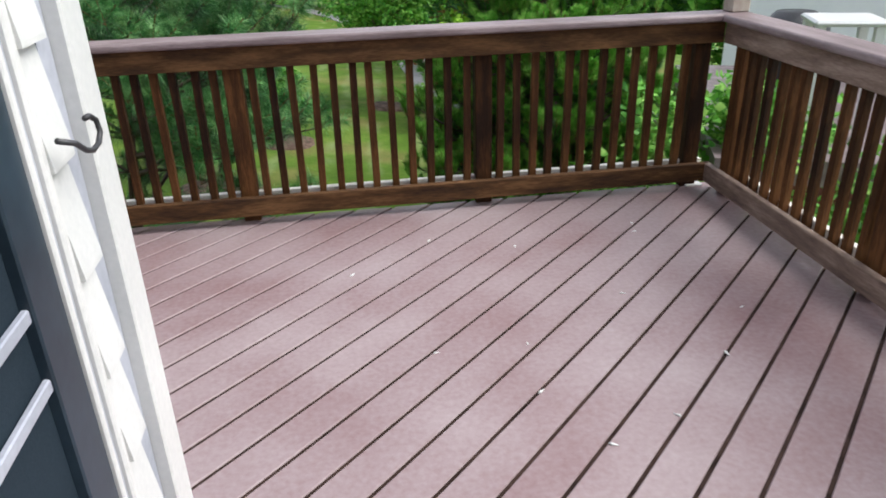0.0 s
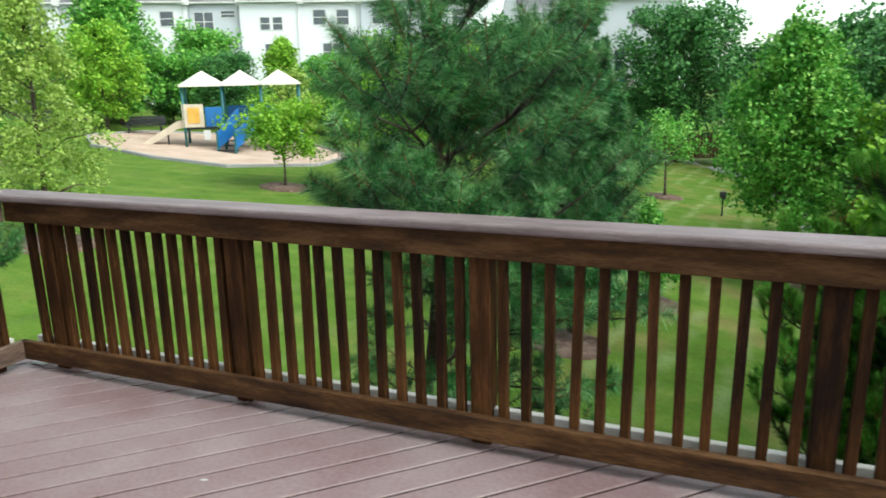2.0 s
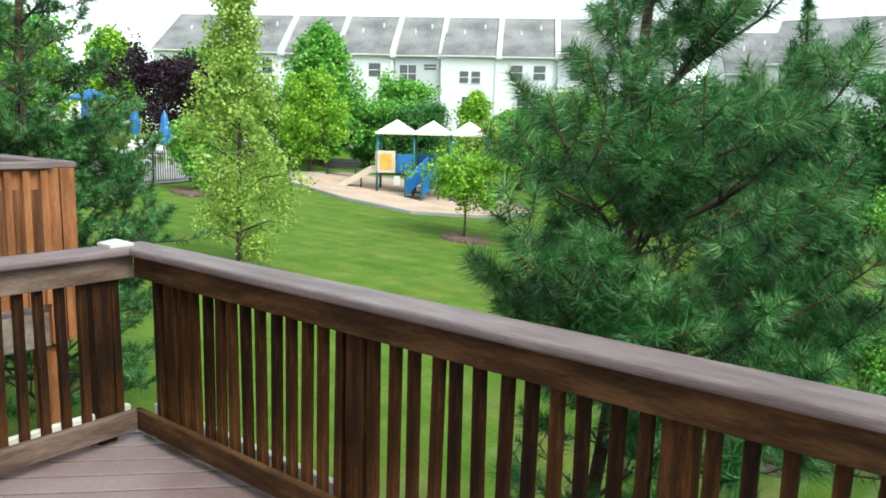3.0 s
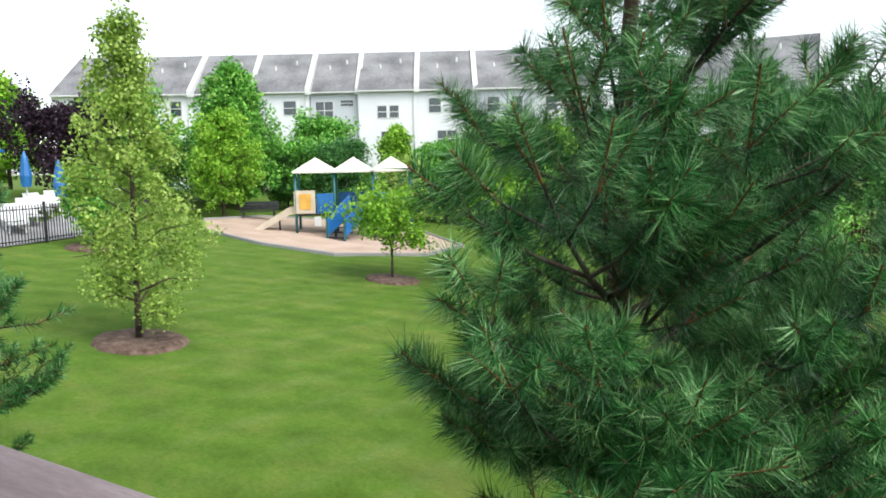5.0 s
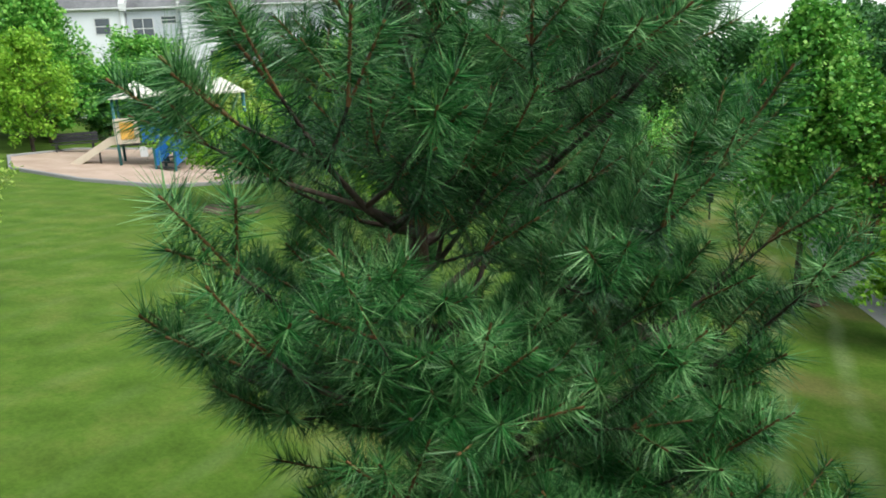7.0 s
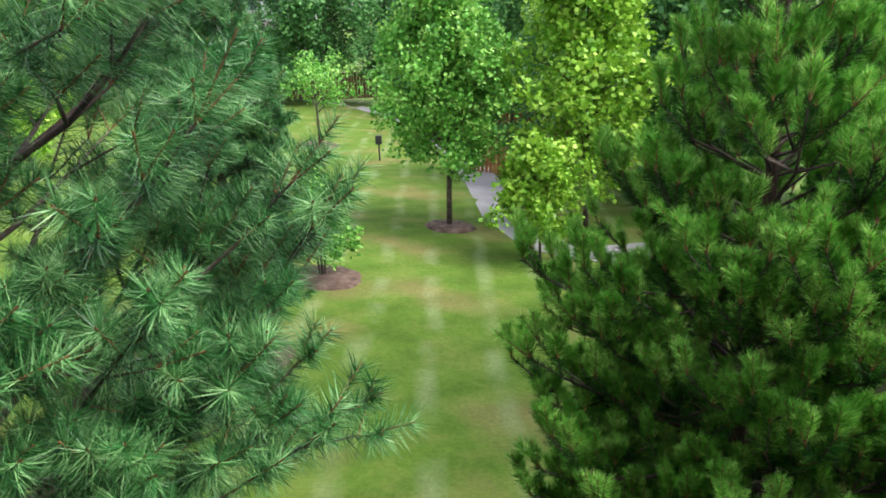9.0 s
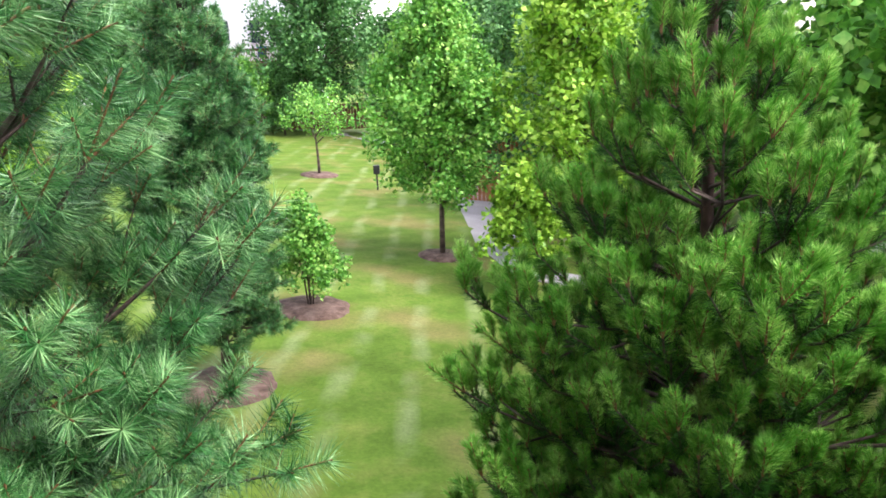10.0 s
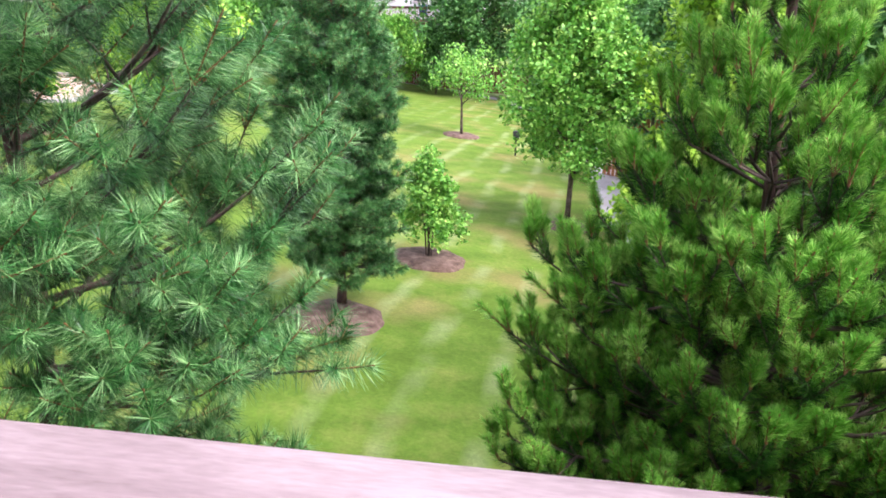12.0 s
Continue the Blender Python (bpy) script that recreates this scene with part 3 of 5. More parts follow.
def pine(name, label, x, y, top, seed, young, mature, widest=1.3, shoulder=0.55, year=0.27, count=230, reach=0.105, width=0.0016, trunk_r=0.045, low=0.5, upright=0.35, whorl=0.42, lopside=0.0, open_angle=66, per_whorl=(4, 7), boughs=(), closing=0.35, stout=1.0, tip=0.9, laterals=(2, 4), lean=(0.0, 0.0), clear=()):
    """A pine grown year by year: whorls of limbs, each limb forking at every year's node, needles on the last years' growth only.
    boughs: the limbs that stand out, as (azimuth, reach, height of the tip over the origin, height where it leaves the trunk).
    clear: sectors (azimuth from, to, height from, to) in which no other limb grows."""
    rng = np.random.default_rng(seed)
    g = gz(x, y)
    tree = thing(name, label, "pine tree", "pine trees", at=(x, y, g))
    h = top - g
    up = np.array([0, 0, 1.0])
    pts, rad = [], []
    for i in range(15):
        f = i / 14
        pts.append((lean[0] * f + 0.035 * math.sin(11 * f + seed), lean[1] * f + 0.035 * math.cos(9 * f + seed), h * f - (0.1 if i == 0 else 0)))
        rad.append(trunk_r * (1 - f) ** 0.55 * (1.5 if i == 0 else 1.0) + 0.006)
    part("trunk", add_tube(bmesh.new(), pts, rad, 10), BARK, tree, "brown scaly bark trunk", smooth=True)
    P = np.array(pts)

    def on_trunk(z):
        return np.array([np.interp(z, P[:, 2], P[:, k]) for k in range(3)])

    fresh, aged, stems = [], [], []

    def grow(o, d, years, step, wood, depth, rise, path=None):
        side_flip = 1
        for i in range(years):
            left = years - 1 - i
            L = step * rng.uniform(0.85, 1.15) * (tip if left == 0 else 1.0)
            d = unit(d + rng.normal(0, 0.09 + 0.05 * depth, 3) + up * rise * (1.0 if left else 0.0) + (up * upright * rng.uniform(0.4, 1.3) if left == 0 else up * upright * 0.3 if left == 1 else 0))
            if path is not None:
                q = path((i + 1) / years)
                L = np.linalg.norm(q - o)
                d = (q - o) / L
            q = o + d * L
            thick = 0.0040 + 0.0038 * stout * left * (1.0 if depth == 0 else 0.8)
            if left == 0:
                stems.append((o, q + d * 0.012, 0.0050, 0.0042))
                fresh.append((o, d, L))
            else:
                wood.append((o, q, thick, thick - 0.0030 * stout))
                if left == 1 or (left == 2 and path is None and rng.uniform() < 0.3):
                    aged.append((o, d, L))
            if left and depth < 3:
                n = int(rng.integers(*laterals)) - (1 if left >= 4 else 0)
                n = min(n, 2) if path is not None else n
                for k in range(n):
                    side_flip = -side_flip
                    sd = unit(np.cross(d, up) + 1e-4) * side_flip
                    spread_out = rng.uniform(0.65, 1.0)
                    d2 = unit(d + sd * spread_out + up * rng.uniform(-0.12, 0.40))
                    grow(q, d2, max(1, left - int(rng.integers(0, 2)) if depth == 0 else left - 1 if left > 1 else 1), step * rng.uniform(0.72, 0.95), wood, depth + 1, rise * 0.6 + 0.03)
            o = q

    def limb(o, d, years, step, rise, path=None):
        wood = []
        grow(o, d, years, step, wood, 0, rise, path)
        if wood:
            v, f = rods(wood)
            cloud("limb", v, f, TWIG, tree, "", "")

    for az, R, tip_z, base_z in boughs:
        o = on_trunk(base_z - g)
        a = radians(az)
        end = np.array([math.cos(a) * R, math.sin(a) * R, tip_z - g])
        n = max(1, round(np.linalg.norm(end - o) / year))
        knee = o + (end - o) * np.array([0.62, 0.62, 0.22]) + np.append(rng.normal(0, 0.05, 2), 0)
        limb(o, unit(knee - o), n, year, 0.04, lambda w, o=o, knee=knee, end=end: (1 - w) ** 2 * o + 2 * w * (1 - w) * knee + w * w * end)
    z = low
    turn = rng.uniform(0, 6.28)
    while z < h - 0.25:
        f = z / h
        n = int(rng.integers(*per_whorl))
        for k in range(n):
            turn += 2 * math.pi / n + rng.uniform(-0.25, 0.25)
            deg = math.degrees(turn) % 360
            if any(a0 <= deg <= a1 and z0 <= z + g <= z1 for a0, a1, z0, z1 in clear):
                continue
            R = widest * min(1.0, (1 - f) / (1 - shoulder)) * (0.75 + 0.25 * min(1, f / 0.3)) * rng.uniform(0.8, 1.05) * (1 + lopside * math.cos(turn - 0.5))
            slope = 0.10 + 0.75 * f ** 1.6 + rng.uniform(-0.10, 0.12)
            years = max(1, round(R / year))
            d = unit(np.array([math.cos(turn), math.sin(turn), slope]))
            limb(on_trunk(z + rng.uniform(-0.05, 0.05)), d, years, R / years, 0.04)
        z += whorl * rng.uniform(0.85, 1.15) * (1.0 - 0.25 * f)
    # the leader and its ring of young shoots
    o = on_trunk(h - 0.25)
    for k in range(6):
        a = k * 1.05
        grow(o, unit(np.array([0.5 * math.cos(a), 0.5 * math.sin(a), 1.0]) if k else up), 1, year, [], 3, 0.0)
    v, f = rods(stems, 4)
    cloud("shoot", v, f, SHOOT, tree, "orange-brown young shoots")
    for what, mat, name2, text, c, ang, cl, bun in ((fresh, young, "young_needles", "fresh green needles on this year's shoots", count, open_angle, closing, 0.55), (aged, mature, "old_needles", "darker needles on last year's growth, deepened by painted crown shade", int(count * 0.8), open_angle + 8, 0.25, 1.0)):
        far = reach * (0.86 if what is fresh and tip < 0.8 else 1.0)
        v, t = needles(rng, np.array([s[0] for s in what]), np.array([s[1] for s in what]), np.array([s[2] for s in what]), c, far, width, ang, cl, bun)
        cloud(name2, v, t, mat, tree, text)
    return tree


def leaves(rng, centre, count, radius, size, droop=0.3):
    """Folded leaf blades round clump centres (n x 3)."""
    n = len(centre)
    c = np.repeat(centre, count, 0) + unit(rng.normal(size=(n * count, 3))) * (radius * rng.uniform(0.15, 1, (n * count, 1)) ** 0.6)
    d = unit(rng.normal(size=c.shape) + np.array([0, 0, -droop]))
    s = unit(np.cross(d, rng.normal(size=c.shape) * 0.6 + np.array([0, 0, 1.0])))
    L = size * rng.uniform(0.65, 1.2, (len(c), 1))
    nrm = np.cross(d, s)
    v = np.stack([c, c + d * L * 0.45 + s * L * 0.42 + nrm * L * 0.10, c + d * L, c + d * L * 0.45 - s * L * 0.42 + nrm * L * 0.10], 1).reshape(-1, 3)
    i = np.arange(len(c))[:, None] * 4
    f = np.concatenate([i + [0, 1, 2], i + [0, 2, 3]], 0)
    return v, f


def broadleaf(name, label, x, y, height, spread, clear, seed, mat, clumps=160, per=70, size=0.10, clump_r=0.32, shape=0.9, trunk_r=0.05, category="tree", taper=0.6, ring=0.0, stems=1):
    """A tapered trunk with limbs and a crown of many leaves. clear: height of the bare trunk; taper: 0 round crown, 1 a cone."""
    rng = np.random.default_rng(seed)
    g = gz(x, y)
    tree = thing(name, label, category, "", at=(x, y, g))
    if stems == 1:
        pts = [(0.08 * height * 0.1 * math.sin(seed + 3 * f), 0.08 * height * 0.1 * math.cos(seed + 2.5 * f), height * 0.93 * f - (0.1 if f == 0 else 0)) for f in np.linspace(0, 1, 9)]
        part("trunk", add_tube(bmesh.new(), pts, [trunk_r * (1 - 0.9 * f) for f in np.linspace(0, 1, 9)], 8), TWIG, tree, smooth=True)
    else:
        b = bmesh.new()
        for k in range(stems):
            a = 6.28 * k / stems
            add_tube(b, [(0.04 * math.cos(a), 0.04 * math.sin(a), -0.05), (0.12 * spread * math.cos(a), 0.12 * spread * math.sin(a), height * 0.3), (0.35 * spread * math.cos(a), 0.35 * spread * math.sin(a), height * 0.75)], [trunk_r, trunk_r * 0.8, trunk_r * 0.3], 6)
        part("trunk", b, TWIG, tree, "several pale thin stems", smooth=True)
    cs = []
    lb = bmesh.new()
    n_limb = max(10, clumps // 6)
    for k in range(n_limb):
        f = (k + rng.uniform(0, 0.9)) / n_limb
        z0 = clear * 0.92 + (height * 0.9 - clear) * f
        a = 2.4 * k + rng.uniform(-0.4, 0.4)
        env = (1 - f) ** taper * (0.55 + 0.45 * min(1, f / 0.22)) if taper > 0.05 else math.sqrt(max(0.05, 1 - (2 * f - 0.9) ** 2))
        R = spread * env * rng.uniform(0.7, 1.15) + 0.12 * spread
        rise = R * rng.uniform(0.25, 0.8) * shape
        o = np.array([0, 0, z0])
        e = o + np.array([R * math.cos(a), R * math.sin(a), rise])
        mid = (o + e) / 2 + np.array([0, 0, 0.12 * R])
        add_tube(lb, [tuple(o), tuple(mid), tuple(e)], [trunk_r * 0.42 * (1 - 0.7 * f), trunk_r * 0.25 * (1 - 0.6 * f), trunk_r * 0.08], 5)
        per_limb = max(2, clumps // n_limb)
        for j in range(per_limb):
            w = rng.uniform(0.3, 1.05)
            p = o + (mid - o) * min(1, 2 * w) + (e - mid) * max(0, 2 * w - 1)
            cs.append(p + rng.normal(0, 0.16 * R + 0.03, 3) + np.array([0, 0, 0.1 * R]))
    cs.append(np.array([0, 0, height - 0.5 * clump_r]))
    part("limb", lb, TWIG, tree)
    v, f = leaves(rng, np.array(cs), per, clump_r, size)
    cloud("crown", v, f, mat, tree)
    if ring:
        mulch_ring(x, y, ring)
    return tree


def mulch_ring(x, y, r):
    b = bmesh.new()
    rng = random.Random(int(x * 100 + y * 7))
    g = gz(x, y)
    c = b.verts.new((0, 0, 0.10))
    rings = []
    for f, z in ((0.4, 0.09), (0.75, 0.07), (0.95, 0.03), (1.0, -0.06)):
        rings.append([b.verts.new((r * f * q * math.cos(a), r * f * q * math.sin(a), z + rng.uniform(-0.015, 0.015) + gz(x + r * f * math.cos(a), y + r * f * math.sin(a)) - g + 0.02)) for a in [2 * math.pi * k / 28 for k in range(28)] for q in [rng.uniform(0.95, 1.05)]])
    for k in range(28):
        j = (k + 1) % 28
        b.faces.new((c, rings[0][k], rings[0][j]))
        for p, q in zip(rings, rings[1:]):
            b.faces.new((p[k], q[k], q[j], p[j]))
    t = thing("mulch_ring", "round bed of brown bark mulch under a tree", "mulch bed", "mulch beds", at=(x, y, g))
    part("mulch", b, MULCH, t, smooth=True)


near_pine = pine("pine_tree", "dense blue-green pine close beside the deck", -2.02, 5.95, 4.0, 3, NEEDLE_A, NEEDLE_A_OLD_SHADED, widest=1.3, shoulder=0.56, lopside=0.40, year=0.30, count=150, reach=0.125, width=0.0021, laterals=(1, 4), lean=(0.46, 0.0), whorl=0.42, per_whorl=(4, 7), open_angle=76, trunk_r=0.05, clear=[(0, 38, -0.3, 1.1), (332, 360, -0.3, 1.1)],
     boughs=[(285, 1.17, 1.73, 0.95), (276, 1.21, 1.29, 0.5), (282, 1.29, 1.1, 0.27), (295, 1.19, 1.09, 0.3), (313, 1.15, 0.9, 0.13), (257, 0.98, 0.9, 0.21), (10, 1.5, 1.45, 0.53), (345, 1.56, 0.5, -0.3), (234, 0.8, 0.79, 0.18), (347, 1.52, 0.47, -0.3), (2, 1.84, -0.0, -0.3), (359, 1.97, -0.09, -0.3), (8, 1.85, 0.95, -0.13), (17, 1.53, 1.44, 0.5), (347, 1.54, 1.5, 0.55), (292, 0.92, 1.97, 1.3), (327, 1.02, 1.48, 0.77), (14, 1.07, 1.92, 1.19), (11, 1.77, 1.13, 0.08), (330, 1.32, 0.18, -0.3), (220, 0.54, 1.91, 1.41)])
tuft = np.random.default_rng(51)
heart = np.array([0.37, -0.18, 1.08 - gz(-2.02, 5.95)])
v, t = needles(tuft, heart + tuft.normal(0, 0.03, (7, 3)), tuft.normal(0, 1, (7, 3)), np.full(7, 0.05), 70, 0.085, 0.0024, 85, 0.1, 1.0)
cloud("dead_needles", v, t, DEAD, near_pine, "rust-brown clump of dead needles")
pine("pine_tree", "bushy yellow-green pine with upright candles close beside the deck", 1.85, 6.75, 2.75, 8, NEEDLE_B, NEEDLE_B_OLD_SHADED, widest=1.75, shoulder=0.42, year=0.25, count=150, reach=0.080, width=0.0024, upright=2.3, tip=0.72, open_angle=38, closing=0.15, whorl=0.27, per_whorl=(6, 9), trunk_r=0.045, low=0.3, laterals=(2, 4), stout=0.6,
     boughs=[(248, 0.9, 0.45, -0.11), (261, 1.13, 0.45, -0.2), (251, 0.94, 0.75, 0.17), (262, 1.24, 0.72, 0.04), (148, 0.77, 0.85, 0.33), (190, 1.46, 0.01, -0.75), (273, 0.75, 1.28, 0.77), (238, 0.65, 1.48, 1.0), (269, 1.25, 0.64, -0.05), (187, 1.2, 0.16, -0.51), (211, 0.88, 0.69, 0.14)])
pine("pine_tree", "dark pine standing past the neighbouring deck", -8.3, 5.3, 4.8, 5, NEEDLE_A, NEEDLE_A_OLD_SHADED, widest=2.2, shoulder=0.25, count=60, width=0.0045, trunk_r=0.07, laterals=(1, 4))
pine("pine_tree", "blue-green pine farther down the lawn in a mulch bed", -2.35, 13.2, 3.6, 6, NEEDLE_A, NEEDLE_A_OLD_SHADED, widest=1.25, shoulder=0.5, year=0.22, whorl=0.26, per_whorl=(6, 9), count=46, width=0.0055, reach=0.12, trunk_r=0.06)
mulch_ring(-2.3, 12.75, 0.75)
broadleaf("young_tree", "thin olive-green young tree on the lawn in a mulch ring", -13.5, 11.95, 7.0, 1.5, 0.5, 11, LEAF_OLIVE, clumps=210, per=75, size=0.085, clump_r=0.30, taper=0.95, shape=0.6, ring=0.95, trunk_r=0.07)
broadleaf("maple_tree", "broad green maple with a clear trunk on the lawn", 1.38, 20.6, 6.7, 1.75, 1.45, 12, LEAF_MAPLE, clumps=330, per=105, size=0.11, clump_r=0.40, taper=0.7, ring=0.65, trunk_r=0.075)
broadleaf("shrub_tree", "small many-stemmed green shrub in a mulch bed", -1.45, 16.3, 2.25, 0.7, 0.35, 13, LEAF_MAPLE, clumps=80, per=70, size=0.085, clump_r=0.20, taper=0.75, shape=0.5, ring=0.75, stems=4, trunk_r=0.02)
broadleaf("small_tree", "small thin-crowned tree beside the path", -2.85, 33.2, 3.1, 1.5, 1.3, 14, LEAF_MAPLE, clumps=50, per=45, size=0.12, clump_r=0.35, taper=0.1, ring=0.8, trunk_r=0.07)
broadleaf("maple_tree", "bright yellow-green maple behind the pine", 4.75, 20.5, 7.6, 1.9, 1.2, 15, LEAF_LIGHT, clumps=260, per=60, size=0.16, clump_r=0.42, taper=0.5, trunk_r=0.08)
broadleaf("sapling", "bright lime-green sapling beside the path", 3.1, 18.0, 2.7, 0.95, 0.5, 16, LEAF_LIGHT, clumps=90, per=60, size=0.13, clump_r=0.26, taper=0.5, trunk_r=0.035)
broadleaf("pear_tree", "grey-green tree with a slender crown beyond the maple", 4.2, 27.5, 7.2, 1.6, 1.0, 17, LEAF_DARK, clumps=170, per=60, size=0.14, clump_r=0.42, taper=0.4, trunk_r=0.08)
broadleaf("playground_tree", "small lime-green tree before the playground in a mulch ring", -14.4, 22.0, 2.6, 1.4, 1.0, 18, LEAF_LIGHT, clumps=110, per=60, size=0.12, clump_r=0.32, taper=0.15, ring=0.9, trunk_r=0.05)
broadleaf("poolside_tree", "small green tree in a mulch ring beside the pool fence", -23.6, 17.6, 2.6, 0.85, 0.5, 19, LEAF_MAPLE, clumps=80, per=50, size=0.13, clump_r=0.3, taper=0.3, ring=0.9, trunk_r=0.05)
broadleaf("plum_tree", "dark purple-leaved plum tree behind the pool", -36.0, 24.2, 4.6, 2.4, 1.0, 20, LEAF_PLUM, clumps=170, per=70, size=0.18, clump_r=0.55, taper=0.05, trunk_r=0.10)
broadleaf("tall_tree", "tall dense green tree before the townhouses", -31.5, 31.5, 8.3, 3.0, 0.5, 21, LEAF_MAPLE, clumps=300, per=70, size=0.19, clump_r=0.52, taper=0.85, trunk_r=0.13)
broadleaf("lime_tree", "bright yellow-green tree beside the playground", -29.1, 28.3, 5.3, 2.2, 0.4, 22, LEAF_LIGHT, clumps=190, per=60, size=0.16, clump_r=0.40, taper=0.6, trunk_r=0.09)
broadleaf("orange_tree", "small rust-tinged tree behind the playground", -21.2, 33.0, 3.9, 1.1, 0.8, 23, LEAF_OLIVE, clumps=60, per=50, size=0.15, clump_r=0.4, taper=0.2, trunk_r=0.06)
broadleaf("dark_tree", "large dark-green tree at the end of the lawn", -3.9, 51.0, 9.0, 3.6, 1.6, 24, LEAF_DARK, clumps=330, per=70, size=0.24, clump_r=0.75, taper=0.15, trunk_r=0.16)
broadleaf("dark_tree", "dark-green tree behind the path bend", -11.5, 41.0, 7.0, 3.0, 0.8, 25, LEAF_DARK, clumps=280, per=70, size=0.22, clump_r=0.65, taper=0.3, trunk_r=0.13)
broadleaf("lime_tree", "yellow-green tree standing beyond the pines", -10.5, 24.0, 5.4, 1.9, 0.6, 26, LEAF_LIGHT, clumps=200, per=60, size=0.16, clump_r=0.45, taper=0.3, trunk_r=0.08)

for x, y, top, w, n in ((2.75, 4.65, 0.35, 0.75, 41), (2.95, 3.35, 0.15, 0.7, 42), (2.8, 2.1, 0.05, 0.65, 43)):
    broadleaf("garden_shrub", "tall leafy green shrub growing beside the deck railing", x, y, top - gz(x, y), w, 0.5, n, LEAF_MAPLE, clumps=150, per=70, size=0.075, clump_r=0.24, taper=0.25, stems=4, trunk_r=0.03, category="shrub")

# far tree belt: three kinds, repeated
belt = [
    broadleaf("belt_tree", "green tree in the belt before the far houses", -36.0, 44.0, 5.4, 2.6, 0.5, 31, LEAF_MAPLE, clumps=170, per=60, size=0.26, clump_r=0.7, taper=0.3, trunk_r=0.1),
    broadleaf("belt_tree", "yellow-green tree in the belt before the far houses", -31.0, 46.0, 5.6, 1.9, 0.5, 32, LEAF_LIGHT, clumps=120, per=60, size=0.24, clump_r=0.6, taper=0.6, trunk_r=0.1),
    broadleaf("belt_tree", "dark-green tree in the belt before the far houses", 6.0, 47.0, 9.0, 3.2, 0.6, 33, LEAF_DARK, clumps=260, per=60, size=0.28, clump_r=0.85, taper=0.3, trunk_r=0.14),
]
for b in belt:
    tagged(b, "", "", "far tree belt")
rb = random.Random(7)
for k, x, y, s in ((0, -41, 40, 1.0), (0, -28.5, 48.0, 0.9), (0, -25.0, 49.5, 1.0), (1, -23.0, 44.5, 1.0), (0, -20.5, 47.0, 1.1), (2, -17.0, 49.5, 0.85), (1, -13.5, 46.5, 1.1), (2, 1.6, 53.5, 0.95), (2, 10.5, 44.0, 1.0), (2, 14.5, 37.0, 1.0), (0, 12.5, 29.0, 1.3), (1, 9.0, 33.0, 1.3), (2, 17.0, 24.0, 1.0), (0, 13.0, 20.0, 1.4), (2, 9.0, 24.5, 0.9), (0, -44.0, 33.0, 1.1), (1, -46.0, 27.0, 1.3), (0, -47.0, 21.0, 1.3), (2, -50.0, 12.0, 1.0), (2, 22.0, 14.0, 1.0), (1, -40.5, 19.5, 1.0), (1, 6.6, 38.0, 1.2), (0, -8.8, 48.5, 0.75), (2, -6.4, 49.5, 0.42), (0, -11.0, 49.0, 0.7)):
    c = copy_thing(belt[k], pose(x, y, gz(x, y), 0, 0, rb.uniform(0, 360)))
    c.scale = (s, s, s * rb.uniform(0.9, 1.1))

for k, u in enumerate(range(-18, 8, 2)):
    x, y = -22.9 + 0.855 * u + rb.uniform(-0.8, 0.8), 39.3 + 0.519 * u + rb.uniform(-0.8, 0.8)
    c = copy_thing(belt[(2, 0, 2, 1)[k % 4]], pose(x, y, gz(x, y), 0, 0, rb.uniform(0, 360)))
    size = (0.40, 0.62, 0.46, 0.60)[k % 4] * rb.uniform(0.85, 1.1)
    c.scale = (size * 1.15, size * 1.15, size)

# ---- path and playground ground ----


def strip(name, pts, width, mat, label, category, lift=0.02, thick=0.10):
    b = bmesh.new()
    rows = []
    for i, p in enumerate(pts):
        a, c = Vector(pts[max(i - 1, 0)]), Vector(pts[min(i + 1, len(pts) - 1)])
        s = (c - a).normalized().orthogonal() * width / 2
        row = []
        for o in (1, -1):
            x, y = p[0] + o * s.x, p[1] + o * s.y
            row += [b.verts.new((x, y, gz(x, y) + lift)), b.verts.new((x, y, gz(x, y) + lift - thick))]
        rows.append(row)
    for r, q in zip(rows, rows[1:]):
        b.faces.new((r[0], r[2], q[2], q[0]))
        b.faces.new((r[0], q[0], q[1], r[1]))
        b.faces.new((r[2], r[3], q[3], q[2]))
    bmesh.ops.recalc_face_normals(b, faces=b.faces)
    ob = part(name, b, mat)
    return tagged(ob, label, category, "", "structure")


way = [(24.0, 27.0), (15.0, 23.5), (10.0, 21.3), (6.6, 19.4), (4.6, 18.6), (3.5, 19.2), (3.0, 22.0), (3.05, 26.0), (3.0, 31.0), (2.6, 36.0), (1.8, 41.0), (0.4, 46.0), (-2.0, 51.0), (-6.0, 54.0), (-12.0, 55.0), (-20.0, 54.5)]
strip("pavement_path", way, 1.3, CONCRETE, "pale concrete footpath along the lawn", "path")

pg = thing("playground_bed", "tan wood-chip play surface edged with pale timber", "play surface", kind="structure")
outline = [(-18.5, 24.0), (-21.6, 23.4), (-25.4, 23.85), (-28.2, 26.2), (-28.4, 30.0), (-25.5, 33.5), (-21.0, 34.0), (-17.2, 31.5), (-16.6, 27.5)]
b = bmesh.new()
b.faces.new([b.verts.new((x, y, gz(x, y) + 0.05)) for x, y in outline])
part("chip_surface", b, SAND, pg)
